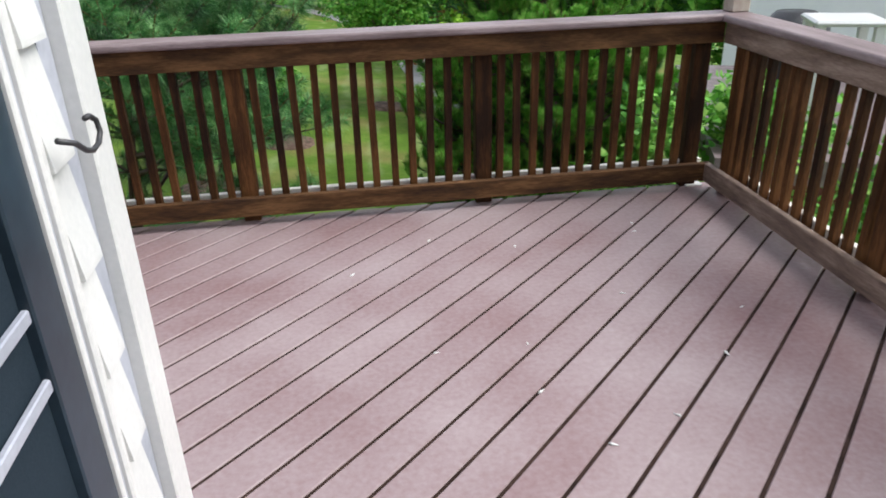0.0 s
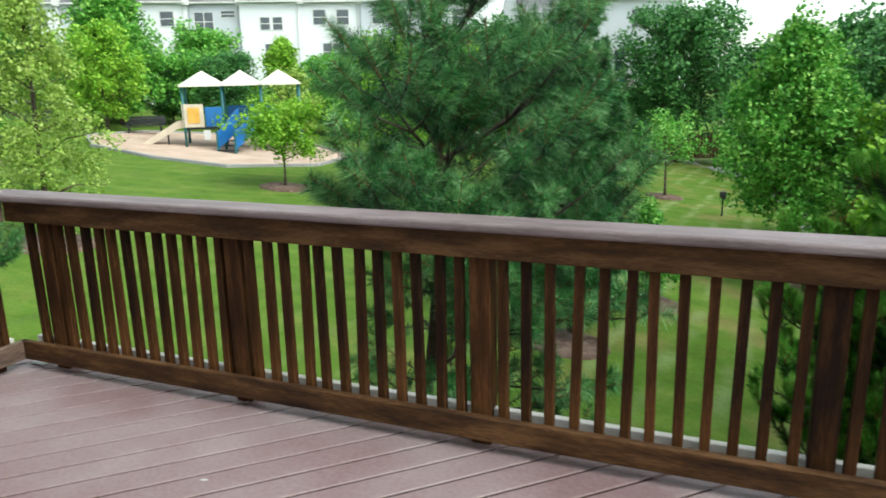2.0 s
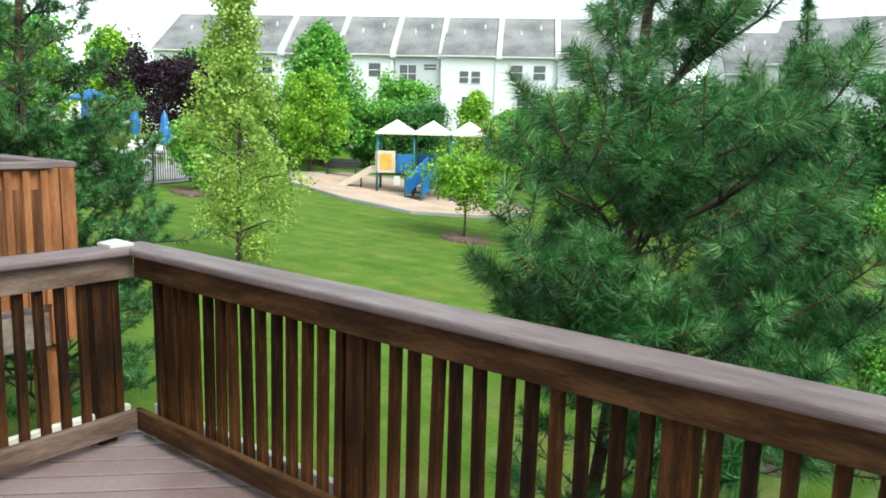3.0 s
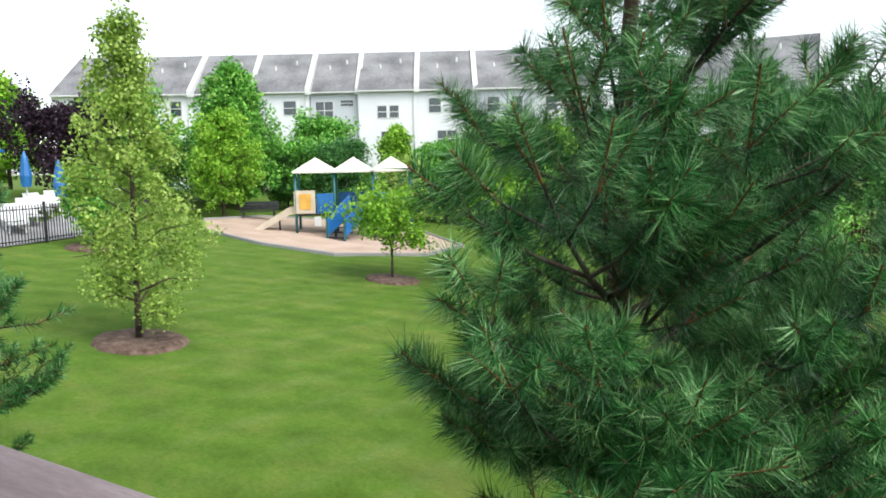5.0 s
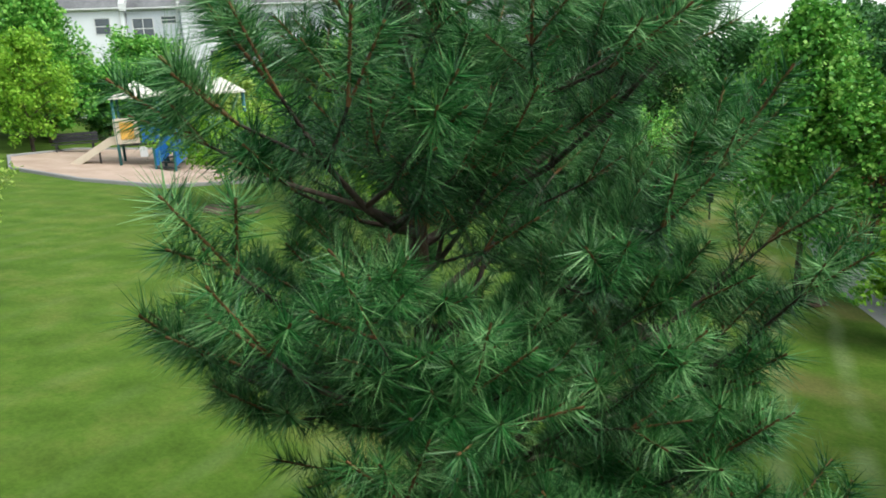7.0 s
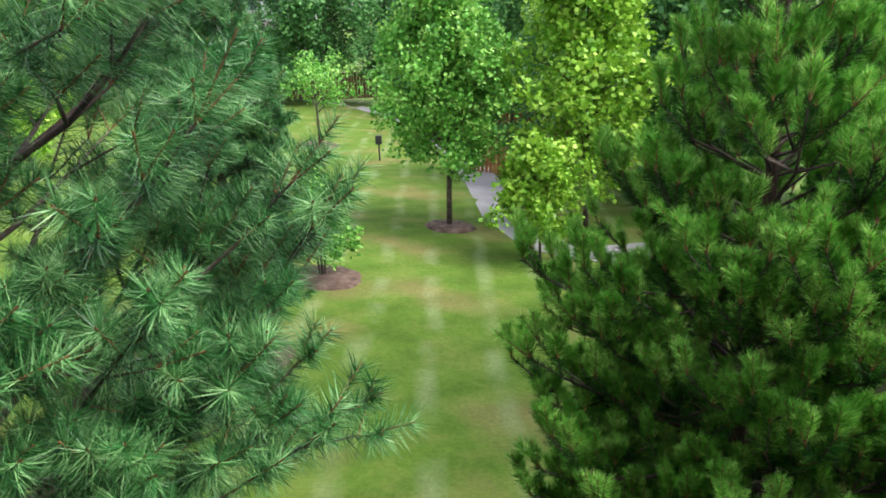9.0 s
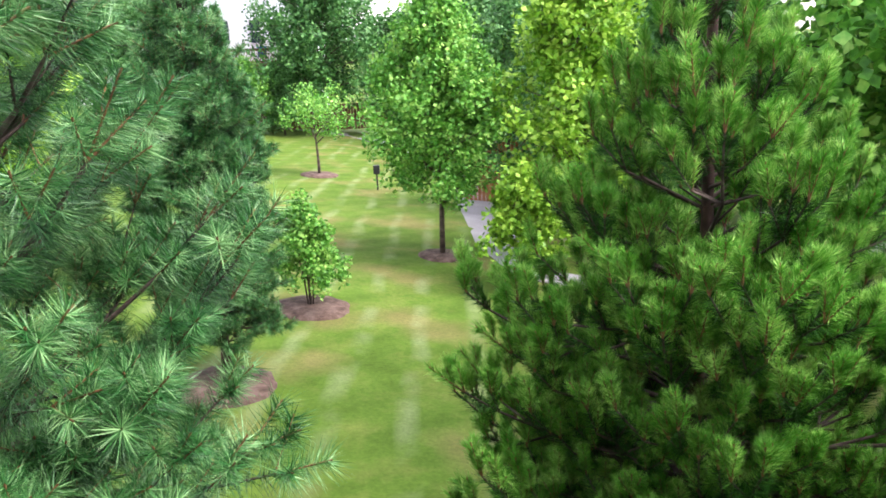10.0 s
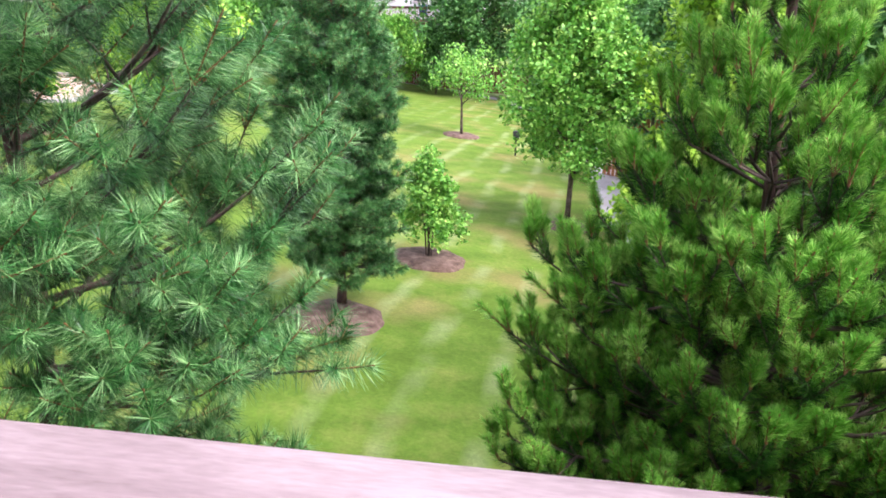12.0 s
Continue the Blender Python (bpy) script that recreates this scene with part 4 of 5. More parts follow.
for p, q in zip(outline, outline[1:] + outline[:1]):
    d = Vector(q) - Vector(p)
    mid = (Vector(p) + Vector(q)) / 2
    za, zb = gz(*p), gz(*q)
    m = pose(mid.x, mid.y, (za + zb) / 2, 0, -math.degrees(math.atan2(zb - za, d.length)), math.degrees(math.atan2(d.y, d.x)))
    part("edging", box((-d.length / 2 - 0.06, -0.07, -0.08), (d.length / 2 + 0.06, 0.07, 0.13)), CONCRETE, pg, "pale edging timber", bevel=0.02).matrix_basis = m

# ---- playground ----
play = thing("play_structure", "playground climbing frame with slide, blue panels and three cream canopies", "playground", at=(-21.6, 29.3, gz(-21.6, 29.3) + 0.04), turn=36)
W = 1.72
for i in range(4):
    for j in (0, 1):
        part("frame_post", add_tube(bmesh.new(), [(W * (i - 1.5), 1.5 * j - 0.75, 0), (W * (i - 1.5), 1.5 * j - 0.75, 3.0)], [0.06, 0.06], 10), TEAL, play, "teal metal post", smooth=True)
for i in range(3):
    b = bmesh.new()
    h = 0.96
    c = [b.verts.new((W * (i - 1) + x * h, y * 0.95, 3.0)) for x, y in ((-1, -1), (1, -1), (1, 1), (-1, 1))]
    d = [b.verts.new((v.co.x, v.co.y, 2.92)) for v in c]
    apex = b.verts.new((W * (i - 1), 0, 3.62))
    for k in range(4):
        b.faces.new((c[k], c[(k + 1) % 4], apex))
        b.faces.new((d[k], d[(k + 1) % 4], c[(k + 1) % 4], c[k]))
    b.faces.new(d)
    bmesh.ops.recalc_face_normals(b, faces=b.faces)
    part("canopy", b, CANVAS, play, "cream peaked canopy")
    part("platform", box((W * (i - 1) - 0.80, -0.72, 1.02), (W * (i - 1) + 0.80, 0.72, 1.10)), DARKMETAL, play, bevel=0.01)
# slide with side walls and a panel at its head
slide = part("slide", prism([(-4.9, 0.22), (-4.5, 0.22), (-2.9, 1.12), (-2.58, 1.12), (-2.58, 1.20), (-2.95, 1.20), (-4.5, 0.32), (-4.9, 0.30)], 0.62, pose(0, -0.55, 0)), TAN, play, "tan plastic slide")
for y in (-0.62, 0.09):
    part("slide_wall", prism([(-4.95, 0.20), (-4.5, 0.20), (-2.9, 1.08), (-2.6, 1.10), (-2.6, 1.42), (-2.95, 1.40), (-4.5, 0.48), (-4.95, 0.36)], 0.07, pose(0, y, 0)), TAN, play)
for x in (-3.4, -4.6):
    part("slide_leg", add_tube(bmesh.new(), [(x, -0.25, 0), (x, -0.25, 0.25 + (x + 4.6) * 0.5)], [0.04, 0.04], 8), DARKMETAL, play)
b = box((-2.66, -0.80, 1.10), (-2.58, 0.80, 2.15))
part("slide_panel", b, TAN, play, "cream head panel", bevel=0.03)
part("slide_panel", box((-2.58, -0.83, 1.12), (-1.72, -0.77, 2.15)), TAN, play, bevel=0.02)
part("panel_inset", box((-2.42, -0.86, 1.30), (-1.90, -0.832, 2.0)), YELLOW, play, "yellow inset panel", bevel=0.02)
for x0, x1 in ((-1.66, -0.92), (0.92, 1.66)):
    part("barrier_panel", box((x0, -0.80, 1.12), (x1, -0.74, 2.0)), BLUE, play, "blue plastic barrier", bevel=0.02)
part("barrier_panel", box((-0.75, 0.74, 1.12), (0.75, 0.80, 2.0)), BLUE, play, bevel=0.02)
part("net_bridge", box((0.9, 0.70, 1.12), (2.5, 0.78, 1.95)), DARKMETAL, play, "dark net barrier")
# stair with blue slotted sides, running down askew
STAIR = pose(0.15, -0.80, 0, 0, 0, -38)
for x in (-0.50, 0.50):
    side = part("stair_side", prism([(0.0, 0.95), (1.5, 0.20), (1.5, 0.95), (0.0, 1.95)], 0.06), BLUE, play, "blue plastic stair side", bevel=0.015)
    side.matrix_basis = STAIR @ pose(x + 0.03, 0, 0, 0, 0, -90)
    for k in range(5):
        part("side_slot", box((x - 0.036, -0.30 - 0.25 * k, 0.98 - 0.125 * k), (x + 0.036, -0.20 - 0.25 * k, 1.52 - 0.155 * k)), DARKMETAL, play).matrix_basis = STAIR
    part("stair_post", add_tube(bmesh.new(), [(x, -1.5, 0), (x, -1.5, 1.0)], [0.05, 0.05], 8), TEAL, play).matrix_basis = STAIR
for k in range(5):
    part("stair_tread", box((-0.46, -0.30 * (k + 1), 0.85 - 0.19 * k), (0.46, -0.30 * k, 0.90 - 0.19 * k)), DARKMETAL, play, bevel=0.008).matrix_basis = STAIR
part("white_sign", box((-1.78, -0.86, 0.55), (-1.48, -0.83, 0.98)), WHITE, play, "small white panel")


def bench(x, y, turn, label):
    t = thing("park_bench", label, "bench", "park benches", at=(x, y, gz(x, y)), turn=turn)
    for k in range(3):
        part("seat_slat", box((-0.95, -0.25 + 0.15 * k, 0.43), (0.95, -0.12 + 0.15 * k, 0.47)), DARKMETAL, t, bevel=0.005)
    for k in range(3):
        part("back_slat", box((-0.95, 0.22, 0.52 + 0.14 * k), (0.95, 0.25, 0.64 + 0.14 * k)), DARKMETAL, t, bevel=0.005)
    for sx in (-0.75, 0.75):
        part("leg", prism([(-0.25, 0), (-0.19, 0), (-0.17, 0.40), (0.17, 0.40), (0.19, 0), (0.25, 0), (0.27, 0.92), (0.21, 0.92), (0.20, 0.43), (-0.25, 0.43)], 0.05, pose(sx, 0, 0, 0, 0, 90)), DARKMETAL, t)


bench(-27.6, 29.2, 38, "dark slatted park bench at the edge of the play surface")
bench(-30.8, 25.3, 55, "dark slatted park bench under the trees")

# ---- pool yard ----
yard = thing("pool_yard_pavement", "pale concrete pool terrace", "terrace", kind="structure")
b = bmesh.new()
b.faces.new([b.verts.new((x, y, gz(x, y) + 0.03)) for x, y in ((-24.8, 15.2), (-26.6, 20.6), (-38.0, 25.5), (-44.0, 16.0), (-34.0, 8.0))])
part("slab", b, CONCRETE, yard)
fence = thing("pool_fence", "black metal picket fence round the pool terrace", "fence")
corner = [(-31.0, 8.5), (-24.7, 15.0), (-26.6, 20.8)]
picket = None
for (ax, ay), (bx, by) in zip(corner, corner[1:]):
    d = Vector((bx - ax, by - ay))
    turn = math.degrees(math.atan2(d.y, d.x))
    za, zb = gz(ax, ay), gz(bx, by)
    n = int(d.length / 0.13)
    for h in (0.15, 1.18):
        b = bmesh.new()
        add_tube(b, [(ax, ay, za + h), (bx, by, zb + h)], [0.022, 0.022], 4)
        part("rail", b, DARKMETAL, fence)
    for k in range(n + 1):
        f = k / n
        p = (ax + d.x * f, ay + d.y * f, za + (zb - za) * f)
        if k % 16 == 0:
            part("fence_post", box((-0.035, -0.035, -0.1), (0.035, 0.035, 1.40)), DARKMETAL, fence).matrix_basis = pose(*p, 0, 0, turn)
        elif picket is None:
            picket = part("picket", box((-0.011, -0.011, 0.05), (0.011, 0.011, 1.32)), DARKMETAL, fence)
            picket.matrix_basis = pose(*p, 0, 0, turn)
        else:
            again(picket, fence, pose(*p, 0, 0, turn))


def lounger(x, y, turn):
    t = thing("pool_lounger", "white plastic pool lounger with raised back", "lounger", "pool loungers", at=(x, y, gz(x, y) + 0.03), turn=turn)
    part("bed", box((-0.9, -0.32, 0.30), (0.35, 0.32, 0.36)), WHITE, t, bevel=0.01)
    part("backrest", box((0.0, -0.32, 0.0), (0.75, 0.32, 0.05)), WHITE, t, bevel=0.01).matrix_basis = pose(0.35, 0, 0.31, 0, -48, 0)
    for sx in (-0.75, 0.3):
        for sy in (-0.27, 0.27):
            part("leg", box((sx - 0.03, sy - 0.03, 0), (sx + 0.03, sy + 0.03, 0.30)), WHITE, t)


for k in range(7):
    lounger(-27.6 - 0.9 * k, 17.3 + 0.75 * k - 0.5 * (k % 2), 150 + 7 * (k % 3))


def umbrella(x, y, h, label):
    t = thing("pool_umbrella", label, "umbrella", "pool umbrellas", at=(x, y, gz(x, y) + 0.03))
    part("pole", add_tube(bmesh.new(), [(0, 0, 0), (0, 0, h)], [0.03, 0.03], 8), WHITE, t)
    b = bmesh.new()
    add_tube(b, [(0, 0, h * 0.42), (0, 0, h * 0.60), (0, 0, h * 0.9), (0, 0, h + 0.05)], [0.20, 0.24, 0.13, 0.02], 8)
    for v in b.verts:
        v.co.x *= 1 + 0.25 * math.sin(v.co.z * 9)
    part("canopy", b, BLUE, t, "folded blue canvas")


def open_umbrella(x, y, h, label):
    t = thing("pool_umbrella", label, "umbrella", "pool umbrellas", at=(x, y, gz(x, y) + 0.03))
    part("pole", add_tube(bmesh.new(), [(0, 0, 0), (0, 0, h)], [0.03, 0.03], 8), WHITE, t)
    part("canopy", add_tube(bmesh.new(), [(0, 0, h - 0.5), (0, 0, h - 0.42), (0, 0, h + 0.02)], [1.15, 1.15, 0.03], 8), BLUE, t, "open blue canvas")


umbrella(-29.3, 20.0, 2.5, "folded blue pool umbrella beside the fence")
umbrella(-32.8, 20.6, 2.6, "folded blue pool umbrella behind the loungers")
umbrella(-33.6, 18.7, 2.5, "folded blue pool umbrella on the terrace")
open_umbrella(-34.4, 19.4, 2.9, "open blue pool umbrella on the terrace")
# ---- far townhouses ----


def window(parent, x, z, w, h, m, mat_frame, lights=1):
    """A window on local y=0 facing -y: a proud frame, a sill and the panes behind muntins."""
    f = bmesh.new()
    t = 0.07
    for lo, hi in (((-w / 2 - t, -0.05, -t), (w / 2 + t, 0.04, 0)), ((-w / 2 - t, -0.05, h), (w / 2 + t, 0.04, h + t)), ((-w / 2 - t, -0.05, 0), (-w / 2, 0.04, h)), ((w / 2, -0.05, 0), (w / 2 + t, 0.04, h)), ((-w / 2, -0.04, h / 2 - 0.03), (w / 2, 0.03, h / 2 + 0.03))):
        add_box(f, lo, hi)
    for k in range(1, lights):
        x0 = -w / 2 + w * k / lights
        add_box(f, (x0 - 0.035, -0.045, 0.0), (x0 + 0.035, 0.035, h))
    win = part("window", f, mat_frame, parent)
    win.matrix_basis = m @ pose(x, 0, z)
    part("pane", box((-w / 2, -0.012, 0), (w / 2, 0.02, h)), DARKGLASS, win, "dark glass pane")


def townhouse(x, y, turn, width, depth, base, eave, ridge, plan, label, mat, jog=0.0):
    """One house of a row; local -y is the side seen. plan: (x, z, w, h, lights) of its windows."""
    t = thing("townhouse", label, "house", "townhouse row", at=(x, y, 0), turn=turn)
    w2 = width / 2
    part("wall", box((-w2, jog, base), (w2 - 0.02, depth, eave)), mat, t)
    # the roof: two slopes with thickness and an overhang
    b = prism([(jog - 0.35, eave - 0.05), (jog - 0.35, eave + 0.10), (depth / 2, ridge + 0.12), (depth + 0.3, eave + 0.10), (depth + 0.3, eave - 0.05), (depth / 2, ridge - 0.1)], width - 0.04, pose(w2 - 0.02, 0, 0, 0, 0, 90))
    part("roof", b, SHINGLE, t, "grey shingle roof")
    part("gable", prism([(jog, eave), (depth / 2, ridge - 0.1), (depth, eave)], 0.12, pose(-w2 + 0.14, 0, 0, 0, 0, 90)), mat, t)
    b = prism([(jog - 0.40, eave - 0.25), (jog - 0.40, eave + 0.28), (depth / 2, ridge + 0.34), (depth / 2, ridge - 0.1), (jog, eave - 0.25)], 0.46, pose(w2 + 0.21, 0, 0, 0, 0, 90))
    part("party_wall", b, WHITE, t, "white parapet between roofs")
    part("gutter", box((-w2, jog - 0.45, eave - 0.10), (w2 - 0.16, jog - 0.352, eave + 0.04)), WHITE, t, bevel=0.02)
    part("downpipe", box((w2 - 0.34, jog - 0.10, base), (w2 - 0.24, jog - 0.002, eave - 0.1)), WHITE, t)
    for vx, vf in ((-w2 * 0.3, 0.55), (w2 * 0.4, 0.7)):
        z = eave + (ridge - eave) * vf
        part("roof_vent", add_tube(bmesh.new(), [(vx, jog - 0.35 + (depth / 2 - jog + 0.35) * vf, z), (vx, jog - 0.35 + (depth / 2 - jog + 0.35) * vf, z + 0.45)], [0.10, 0.09], 8), WHITE, t)
    for wx, wz, ww, wh, li in plan:
        window(t, wx, wz, ww, wh, pose(0, jog - 0.001, 0), WHITE, li)
    return t


OX, OY, TURN_A = -0.8, 2.9, 31.25
FX, FY = -math.sin(radians(TURN_A)), math.cos(radians(TURN_A))


def row_at(u, d):
    return OX + FX * d + FY * u, OY + FY * d - FX * u


ROW = [
    (-30.2, 6.6, [(-0.9, 6.2, 1.0, 1.2, 1), (1.9, 6.2, 0.9, 1.2, 1), (0.5, 3.3, 1.6, 1.3, 2)], SIDING, -0.8),
    (-24.3, 5.1, [(-1.2, 6.2, 0.9, 1.2, 1), (1.2, 6.2, 0.9, 1.2, 1), (0, 3.3, 1.8, 1.4, 2)], SIDING, 0.0),
    (-19.2, 5.1, [(-1.2, 6.2, 0.9, 1.2, 1), (1.2, 6.2, 0.9, 1.2, 1)], SIDING2, 0.5),
    (-14.1, 5.1, [(0.9, 6.1, 1.05, 1.15, 1), (-1.3, 3.3, 1.6, 1.4, 2)], SIDING, 0.0),
    (-9.4, 4.2, [(-0.9, 5.7, 1.5, 1.5, 2), (1.1, 6.8, 1.1, 0.5, 1), (-0.5, 3.1, 1.5, 1.3, 2)], SIDING2, 0.6),
    (-4.7, 5.1, [(-0.5, 5.7, 0.75, 1.0, 1), (0.55, 5.7, 0.75, 1.0, 1), (0.2, 3.1, 1.6, 1.4, 2)], SIDING, 0.0),
    (0.4, 5.1, [(-1.0, 6.1, 1.0, 1.2, 1), (1.0, 6.1, 1.0, 1.2, 1), (0.0, 3.1, 1.6, 1.4, 2)], SIDING, 0.3),
    (5.5, 5.1, [(-1.0, 6.1, 1.0, 1.2, 1), (1.0, 6.1, 1.0, 1.2, 1), (0.0, 3.1, 1.6, 1.4, 2)], SIDING2, 0.0),
    (10.6, 5.1, [(-1.0, 6.1, 1.0, 1.2, 1), (1.0, 6.1, 1.0, 1.2, 1), (0.0, 3.1, 1.6, 1.4, 2)], SIDING, 0.4),
]
for u, w, plan, mat, jog in ROW:
    x, y = row_at(u, 64)
    townhouse(x, y, TURN_A, w, 10.0, gz(x, y) - 0.5, 8.0, 11.9, plan, "pale sided three-storey townhouse with grey shingle roof", mat, jog)
# a second row farther round
for k, (u, w) in enumerate(((18.5, 5.0), (23.6, 5.0), (28.7, 5.0))):
    x, y = row_at(u, 60 + 1.2 * (k % 2))
    townhouse(x, y, TURN_A - 4, w, 9.0, gz(x, y) - 0.5, 6.6, 10.3, [(-1.0, 4.9, 0.9, 1.1, 1), (1.1, 4.7, 0.7, 0.8, 1), (-0.9, 2.1, 1.2, 1.3, 2), (1.2, 2.1, 1.0, 1.3, 1)], "white sided townhouse with dark grey roof beyond the trees", SIDING if k != 1 else SIDING2, 0.0)
x, y = -9.0, 56.0
townhouse(x, y, 4, 9.0, 9.0, gz(x, y) - 0.5, 6.6, 10.0, [(0.3, 1.6, 0.7, 1.5, 1), (1.6, 1.6, 0.7, 1.5, 1), (-2.2, 1.6, 1.5, 1.5, 2), (-2.2, 4.6, 1.0, 1.2, 1), (1.6, 4.6, 1.0, 1.2, 1)], "white sided house at the far end of the lawn", SIDING)


def small_deck(x, y, z, w, d, turn, wood, label, floor_mat):
    """A raised timber deck with posts, boards and a railing on its front and sides; local -y is its front."""
    t = thing("raised_deck", label, "deck", at=(x, y, 0), turn=turn)
    g = gz(x, y) - 0.2
    part("floor", box((-w / 2, -d, z - 0.22), (w / 2, 0, z)), floor_mat, t)
    for sx in (-w / 2 + 0.1, w / 2 - 0.1):
        part("support", box((sx - 0.07, -d + 0.05, g), (sx + 0.07, -d + 0.19, z - 0.22)), wood, t)
    runs = [((-w / 2, -d), (w / 2, -d)), ((w / 2, -d + 0.1), (w / 2, 0)), ((-w / 2, -d + 0.1), (-w / 2, 0))]
    one = None
    for (ax, ay), (bx, by) in runs:
        L = math.hypot(bx - ax, by - ay)
        m = pose(ax, ay, z, 0, 0, math.degrees(math.atan2(by - ay, bx - ax)))
        part("cap_rail", box((0, -0.08, 0.93), (L, 0.08, 0.97)), CAP, t, bevel=0.006).matrix_basis = m
        part("band", box((0, -0.02, 0.80), (L, 0.02, 0.929)), wood, t).matrix_basis = m
        part("bottom_rail", box((0, -0.02, 0.06), (L, 0.02, 0.15)), wood, t).matrix_basis = m
        n = int(L / 0.105)
        for k in range(n):
            if one is None:
                one = part("baluster", box((-0.02, 0.021, 0.07), (0.02, 0.06, 0.92)), wood, t)
                one.matrix_basis = m @ pose(0.05 + k * L / n, 0, 0)
            else:
                again(one, t, m @ pose(0.05 + k * L / n, 0, 0))
        for sx in (0.0, L):
            part("post", box((sx - 0.045, -0.045, -0.2), (sx + 0.045, 0.045, 0.93)), wood, t).matrix_basis = m
    return t


small_deck(-9.0, 56.0, 0.3, 5.0, 3.0, 4, REDWOOD, "red-brown timber deck on the far white house", REDWOOD)
# the neighbour's deck to the west
small_deck(-6.92, HY, 0.32, 4.3, 2.85, 180, ORANGEWOOD, "neighbouring orange-brown timber deck with weathered cap rail", GREYWOOD)
stairs = thing("deck_stairs", "grey weathered wooden stairs down from the neighbouring deck", "stairs", at=(-4.45, 2.2, 0))
for k in range(9):
    part("tread", box((0.0, 0.16 * k, 0.10 - 0.19 * k), (0.85, 0.16 * k + 0.27, 0.14 - 0.19 * k)), GREYWOOD, stairs, bevel=0.004)
for sx in (-0.045, 0.855):
    part("stringer", prism([(-0.05, 0.20), (0.25, 0.20), (1.85, -1.70), (1.85, -1.98), (1.5, -1.98), (-0.05, -0.10)], 0.04, pose(sx + 0.04, 0, 0, 0, 0, 90)), GREYWOOD, stairs)
part("stair_support", box((0.3, 1.5, gz(-4.4, 3.7) - 0.1), (0.42, 1.6, -1.50)), GREYWOOD, stairs)

# the neighbouring house to the east, with its porch
nb = thing("neighbour_house", "white sided neighbouring house with a brown lower wall", "house", at=(6.0, 8.2, 0), turn=-38)
part("wall", box((-1.3, 0.0, -3.6), (7.0, 6.0, -0.75)), REDWOOD, nb, "brown lower wall")
part("wall", box((-1.32, -0.02, -0.748), (7.02, 6.02, 6.0)), SIDING, nb, "white sided upper wall")
part("roof", prism([(-0.5, 6.0), (3.0, 8.8), (6.5, 6.0)], 8.6, pose(7.2, 0, 0, 0, 0, 90)), SHINGLE, nb)
for wx in (0.2, 2.6):
    window(nb, wx, 1.1, 0.9, 1.4, pose(0, -0.022, 0), WHITE, 1)
bench_w = thing("porch_table", "white plastic porch table beside the railing", "table", at=(3.5, 4.8, -0.12), turn=-20)
part("tabletop", box((-0.24, -0.22, 0.80), (0.24, 0.22, 0.84)), WHITE, bench_w, bevel=0.015)
for sx in (-0.19, 0.19):
    for sy in (-0.17, 0.17):
        part("leg", box((sx - 0.03, sy - 0.03, 0), (sx + 0.03, sy + 0.03, 0.80)), WHITE, bench_w)
porch = thing("neighbour_porch", "brown timber porch of the neighbouring house", "porch", at=(4.4, 5.4, 0), turn=-20)
part("floor", box((-1.5, -1.6, -0.30), (2.4, 1.6, -0.12)), CAP, porch)
for sx in (-1.4, 2.3):
    for sy in (-1.5, 1.5):
        part("support", box((sx - 0.06, sy - 0.06, -3.8), (sx + 0.06, sy + 0.06, -0.30)), STAIN_UP_SHADED, porch)
grill = thing("porch_planter", "dark round planter standing on the neighbouring porch", "planter", at=(3.75, 5.75, -0.12))
part("bowl", add_tube(bmesh.new(), [(0, 0, 0), (0, 0, 0.35), (0, 0, 0.62), (0, 0, 0.75)], [0.18, 0.26, 0.28, 0.16], 14), DARKMETAL, grill, smooth=True)

# orange cedar fence beside the path
cf = thing("cedar_fence", "orange cedar board fence beyond the maple", "fence", at=(4.6, 28.5, gz(4.6, 28.5)), turn=-14)
one = None
for k in range(24):
    if one is None:
        one = part("fence_board", box((-0.065, -0.012, 0.05), (0.065, 0.012, 2.25)), ORANGEWOOD, cf)
        one.matrix_basis = pose(-1.8 + 0.15 * k, 0, 0)
    else:
        again(one, cf, pose(-1.8 + 0.15 * k, 0, 0))
for z in (0.4, 1.9):
    part("fence_rail", box((-1.9, 0.013, z), (1.8, 0.05, z + 0.09)), ORANGEWOOD, cf)
rf = thing("red_fence", "red-brown board fence at the end of the lawn", "fence", at=(-4.0, 54.0, gz(-4.0, 54.0)))
one = None
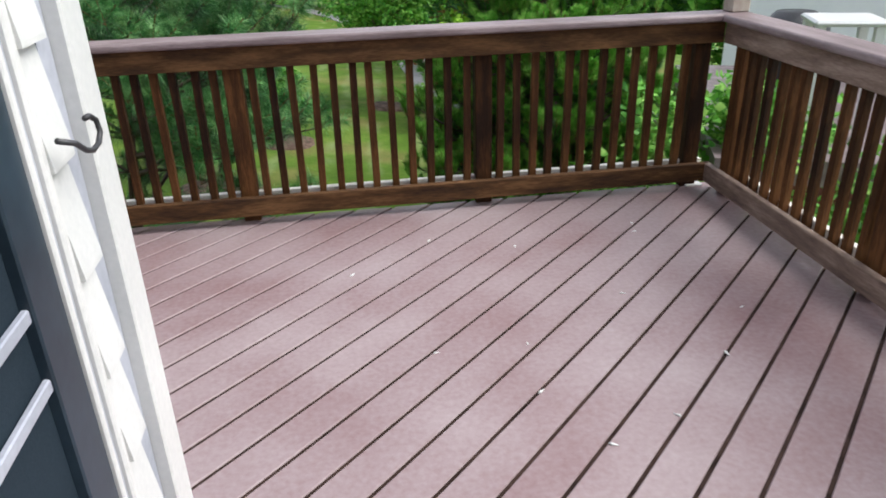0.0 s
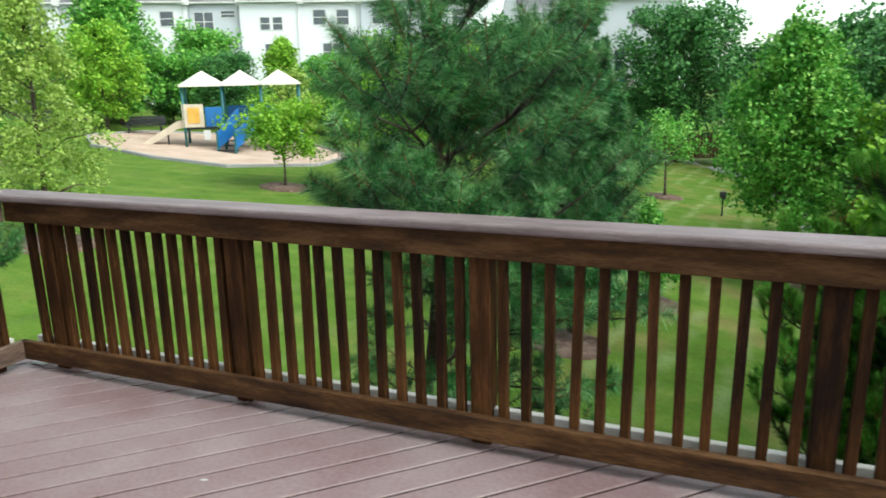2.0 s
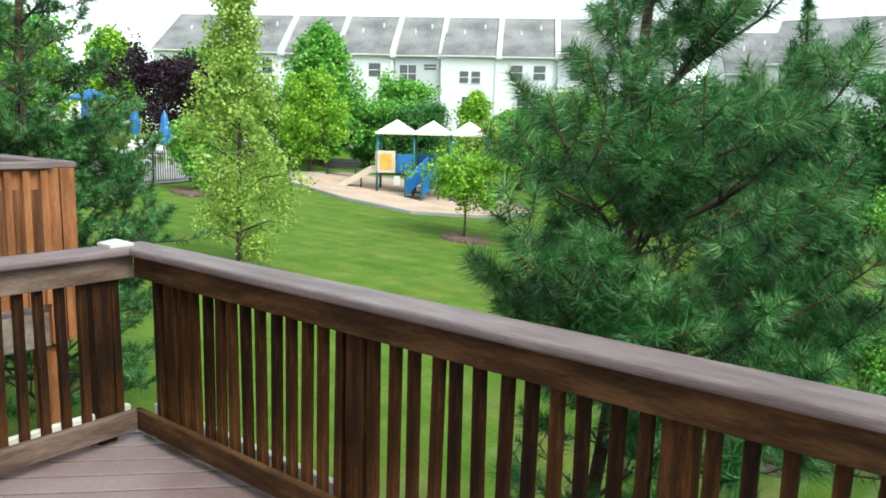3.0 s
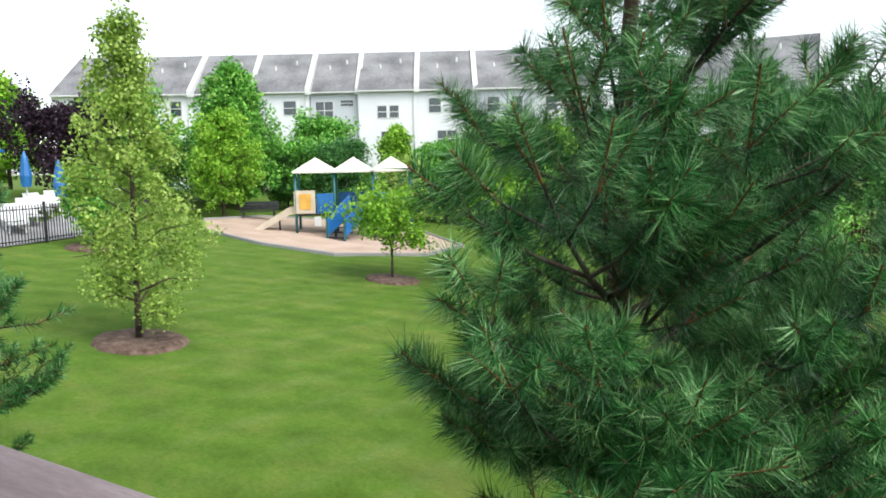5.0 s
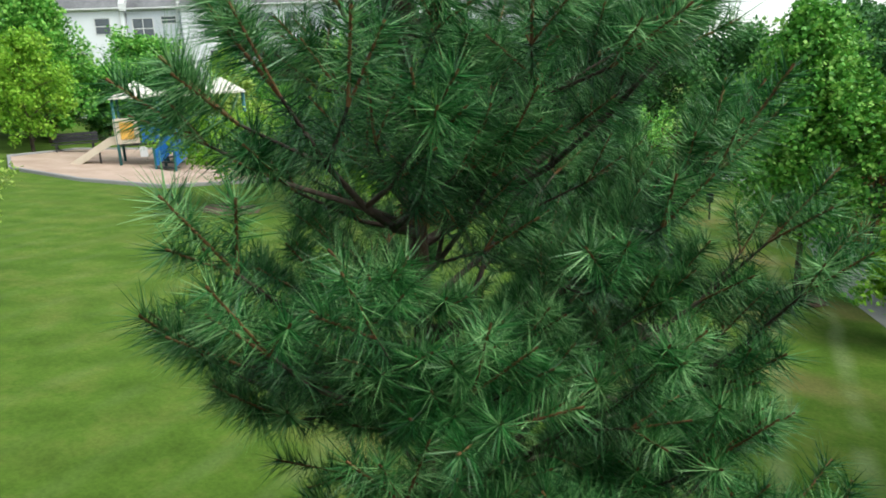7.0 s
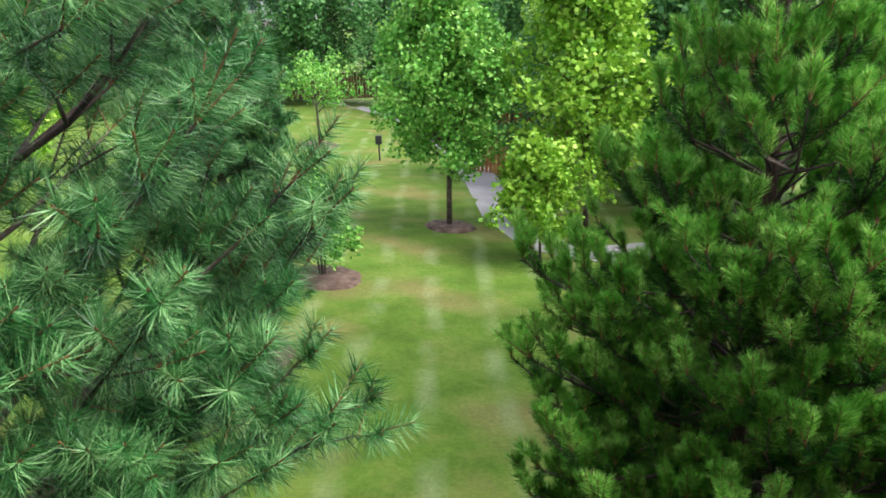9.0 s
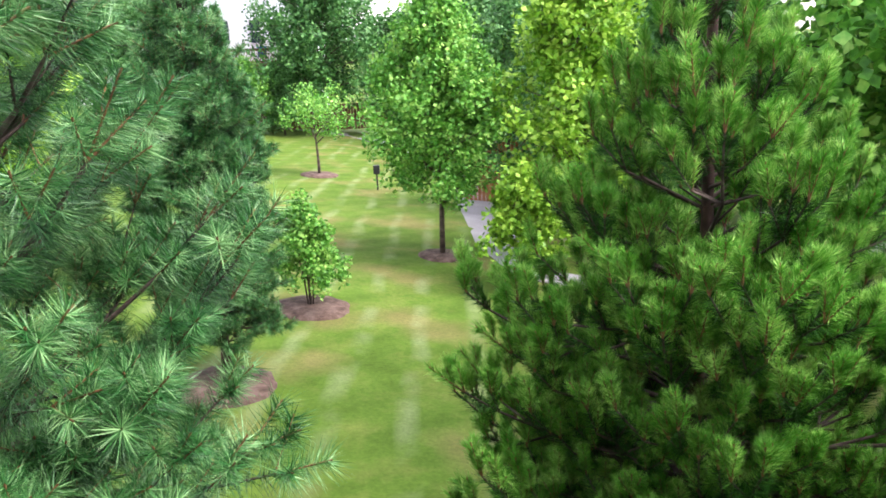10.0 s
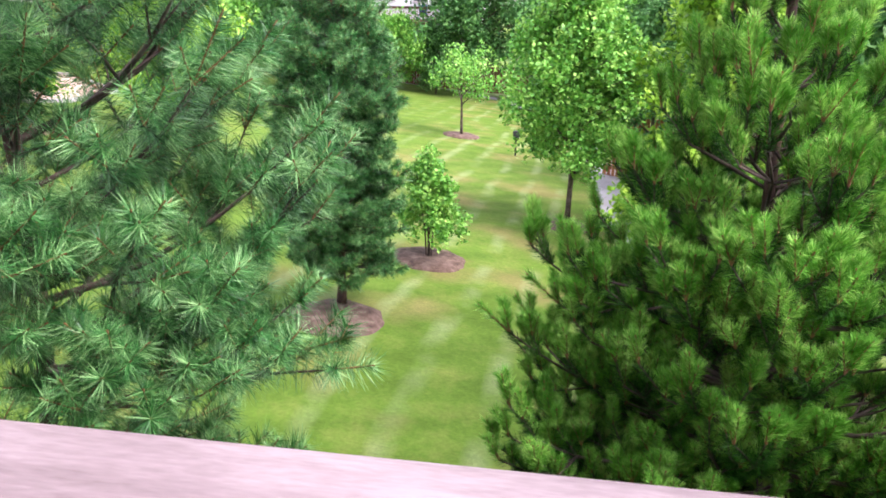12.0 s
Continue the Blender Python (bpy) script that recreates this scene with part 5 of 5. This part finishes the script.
for k in range(80):
    if one is None:
        one = part("fence_board", box((-0.09, -0.012, 0.05), (0.09, 0.012, 1.8)), REDWOOD, rf)
        one.matrix_basis = pose(-8 + 0.2 * k, 0, 0)
    else:
        again(one, rf, pose(-8 + 0.2 * k, 0, 0))

st = thing("waste_station", "small black waste bin on a thin post", "bin", at=(-0.4, 30.2, gz(-0.4, 30.2)))
part("post", box((-0.03, -0.03, 0), (0.03, 0.03, 0.62)), DARKMETAL, st)
part("bin", box((-0.12, -0.10, 0.62), (0.12, 0.10, 0.95)), DARKMETAL, st, bevel=0.02)
chair = thing("deck_chair", "blue plastic chair on the far red-brown deck", "chair", at=(-8.1, 54.0, 0.3))
part("seat", box((-0.3, -0.3, 0.40), (0.3, 0.3, 0.46)), BLUE, chair, bevel=0.02)
part("backrest", box((-0.3, 0.26, 0.46), (0.3, 0.32, 1.05)), BLUE, chair, bevel=0.02)
for sx in (-0.26, 0.26):
    for sy in (-0.26, 0.26):
        part("leg", box((sx - 0.025, sy - 0.025, 0), (sx + 0.025, sy + 0.025, 0.40)), BLUE, chair)

# ---- deck boards, last ----
diagonal_boards(deck, DX0, DX1, DY0, DY1 - 0.045, 0.0)

petal = None
rp = random.Random(21)
for x, y in ((0.71, 3.05), (1.35, 3.2), (1.3, 3.1), (0.2, 2.2), (0.5, 1.9), (0.55, 2.2), (1.2, 2.0), (1.45, 2.3), (-0.1, 2.9), (0.3, 3.2), (1.05, 2.5), (0.9, 1.7), (-1.5, 3.0), (-0.9, 2.6), (0.62, 1.6)):
    petal = thing("fallen_petal", "tiny dry white petal lying on the deck", "petal", "fallen petals", at=(x + rp.uniform(-0.03, 0.03), y, 0.0005), turn=rp.uniform(0, 360))
    r = rp.uniform(0.008, 0.018)
    b = bmesh.new()
    add_tube(b, [(-r, 0, 0.003), (-r * 0.3, 0, 0.006), (r, 0.3 * r, 0.003)], [0.002, r * 0.45, 0.0015], 6)
    bmesh.ops.scale(b, vec=(1, 1, 0.5), verts=b.verts)
    part("flake", b, WHITE, petal, smooth=True)
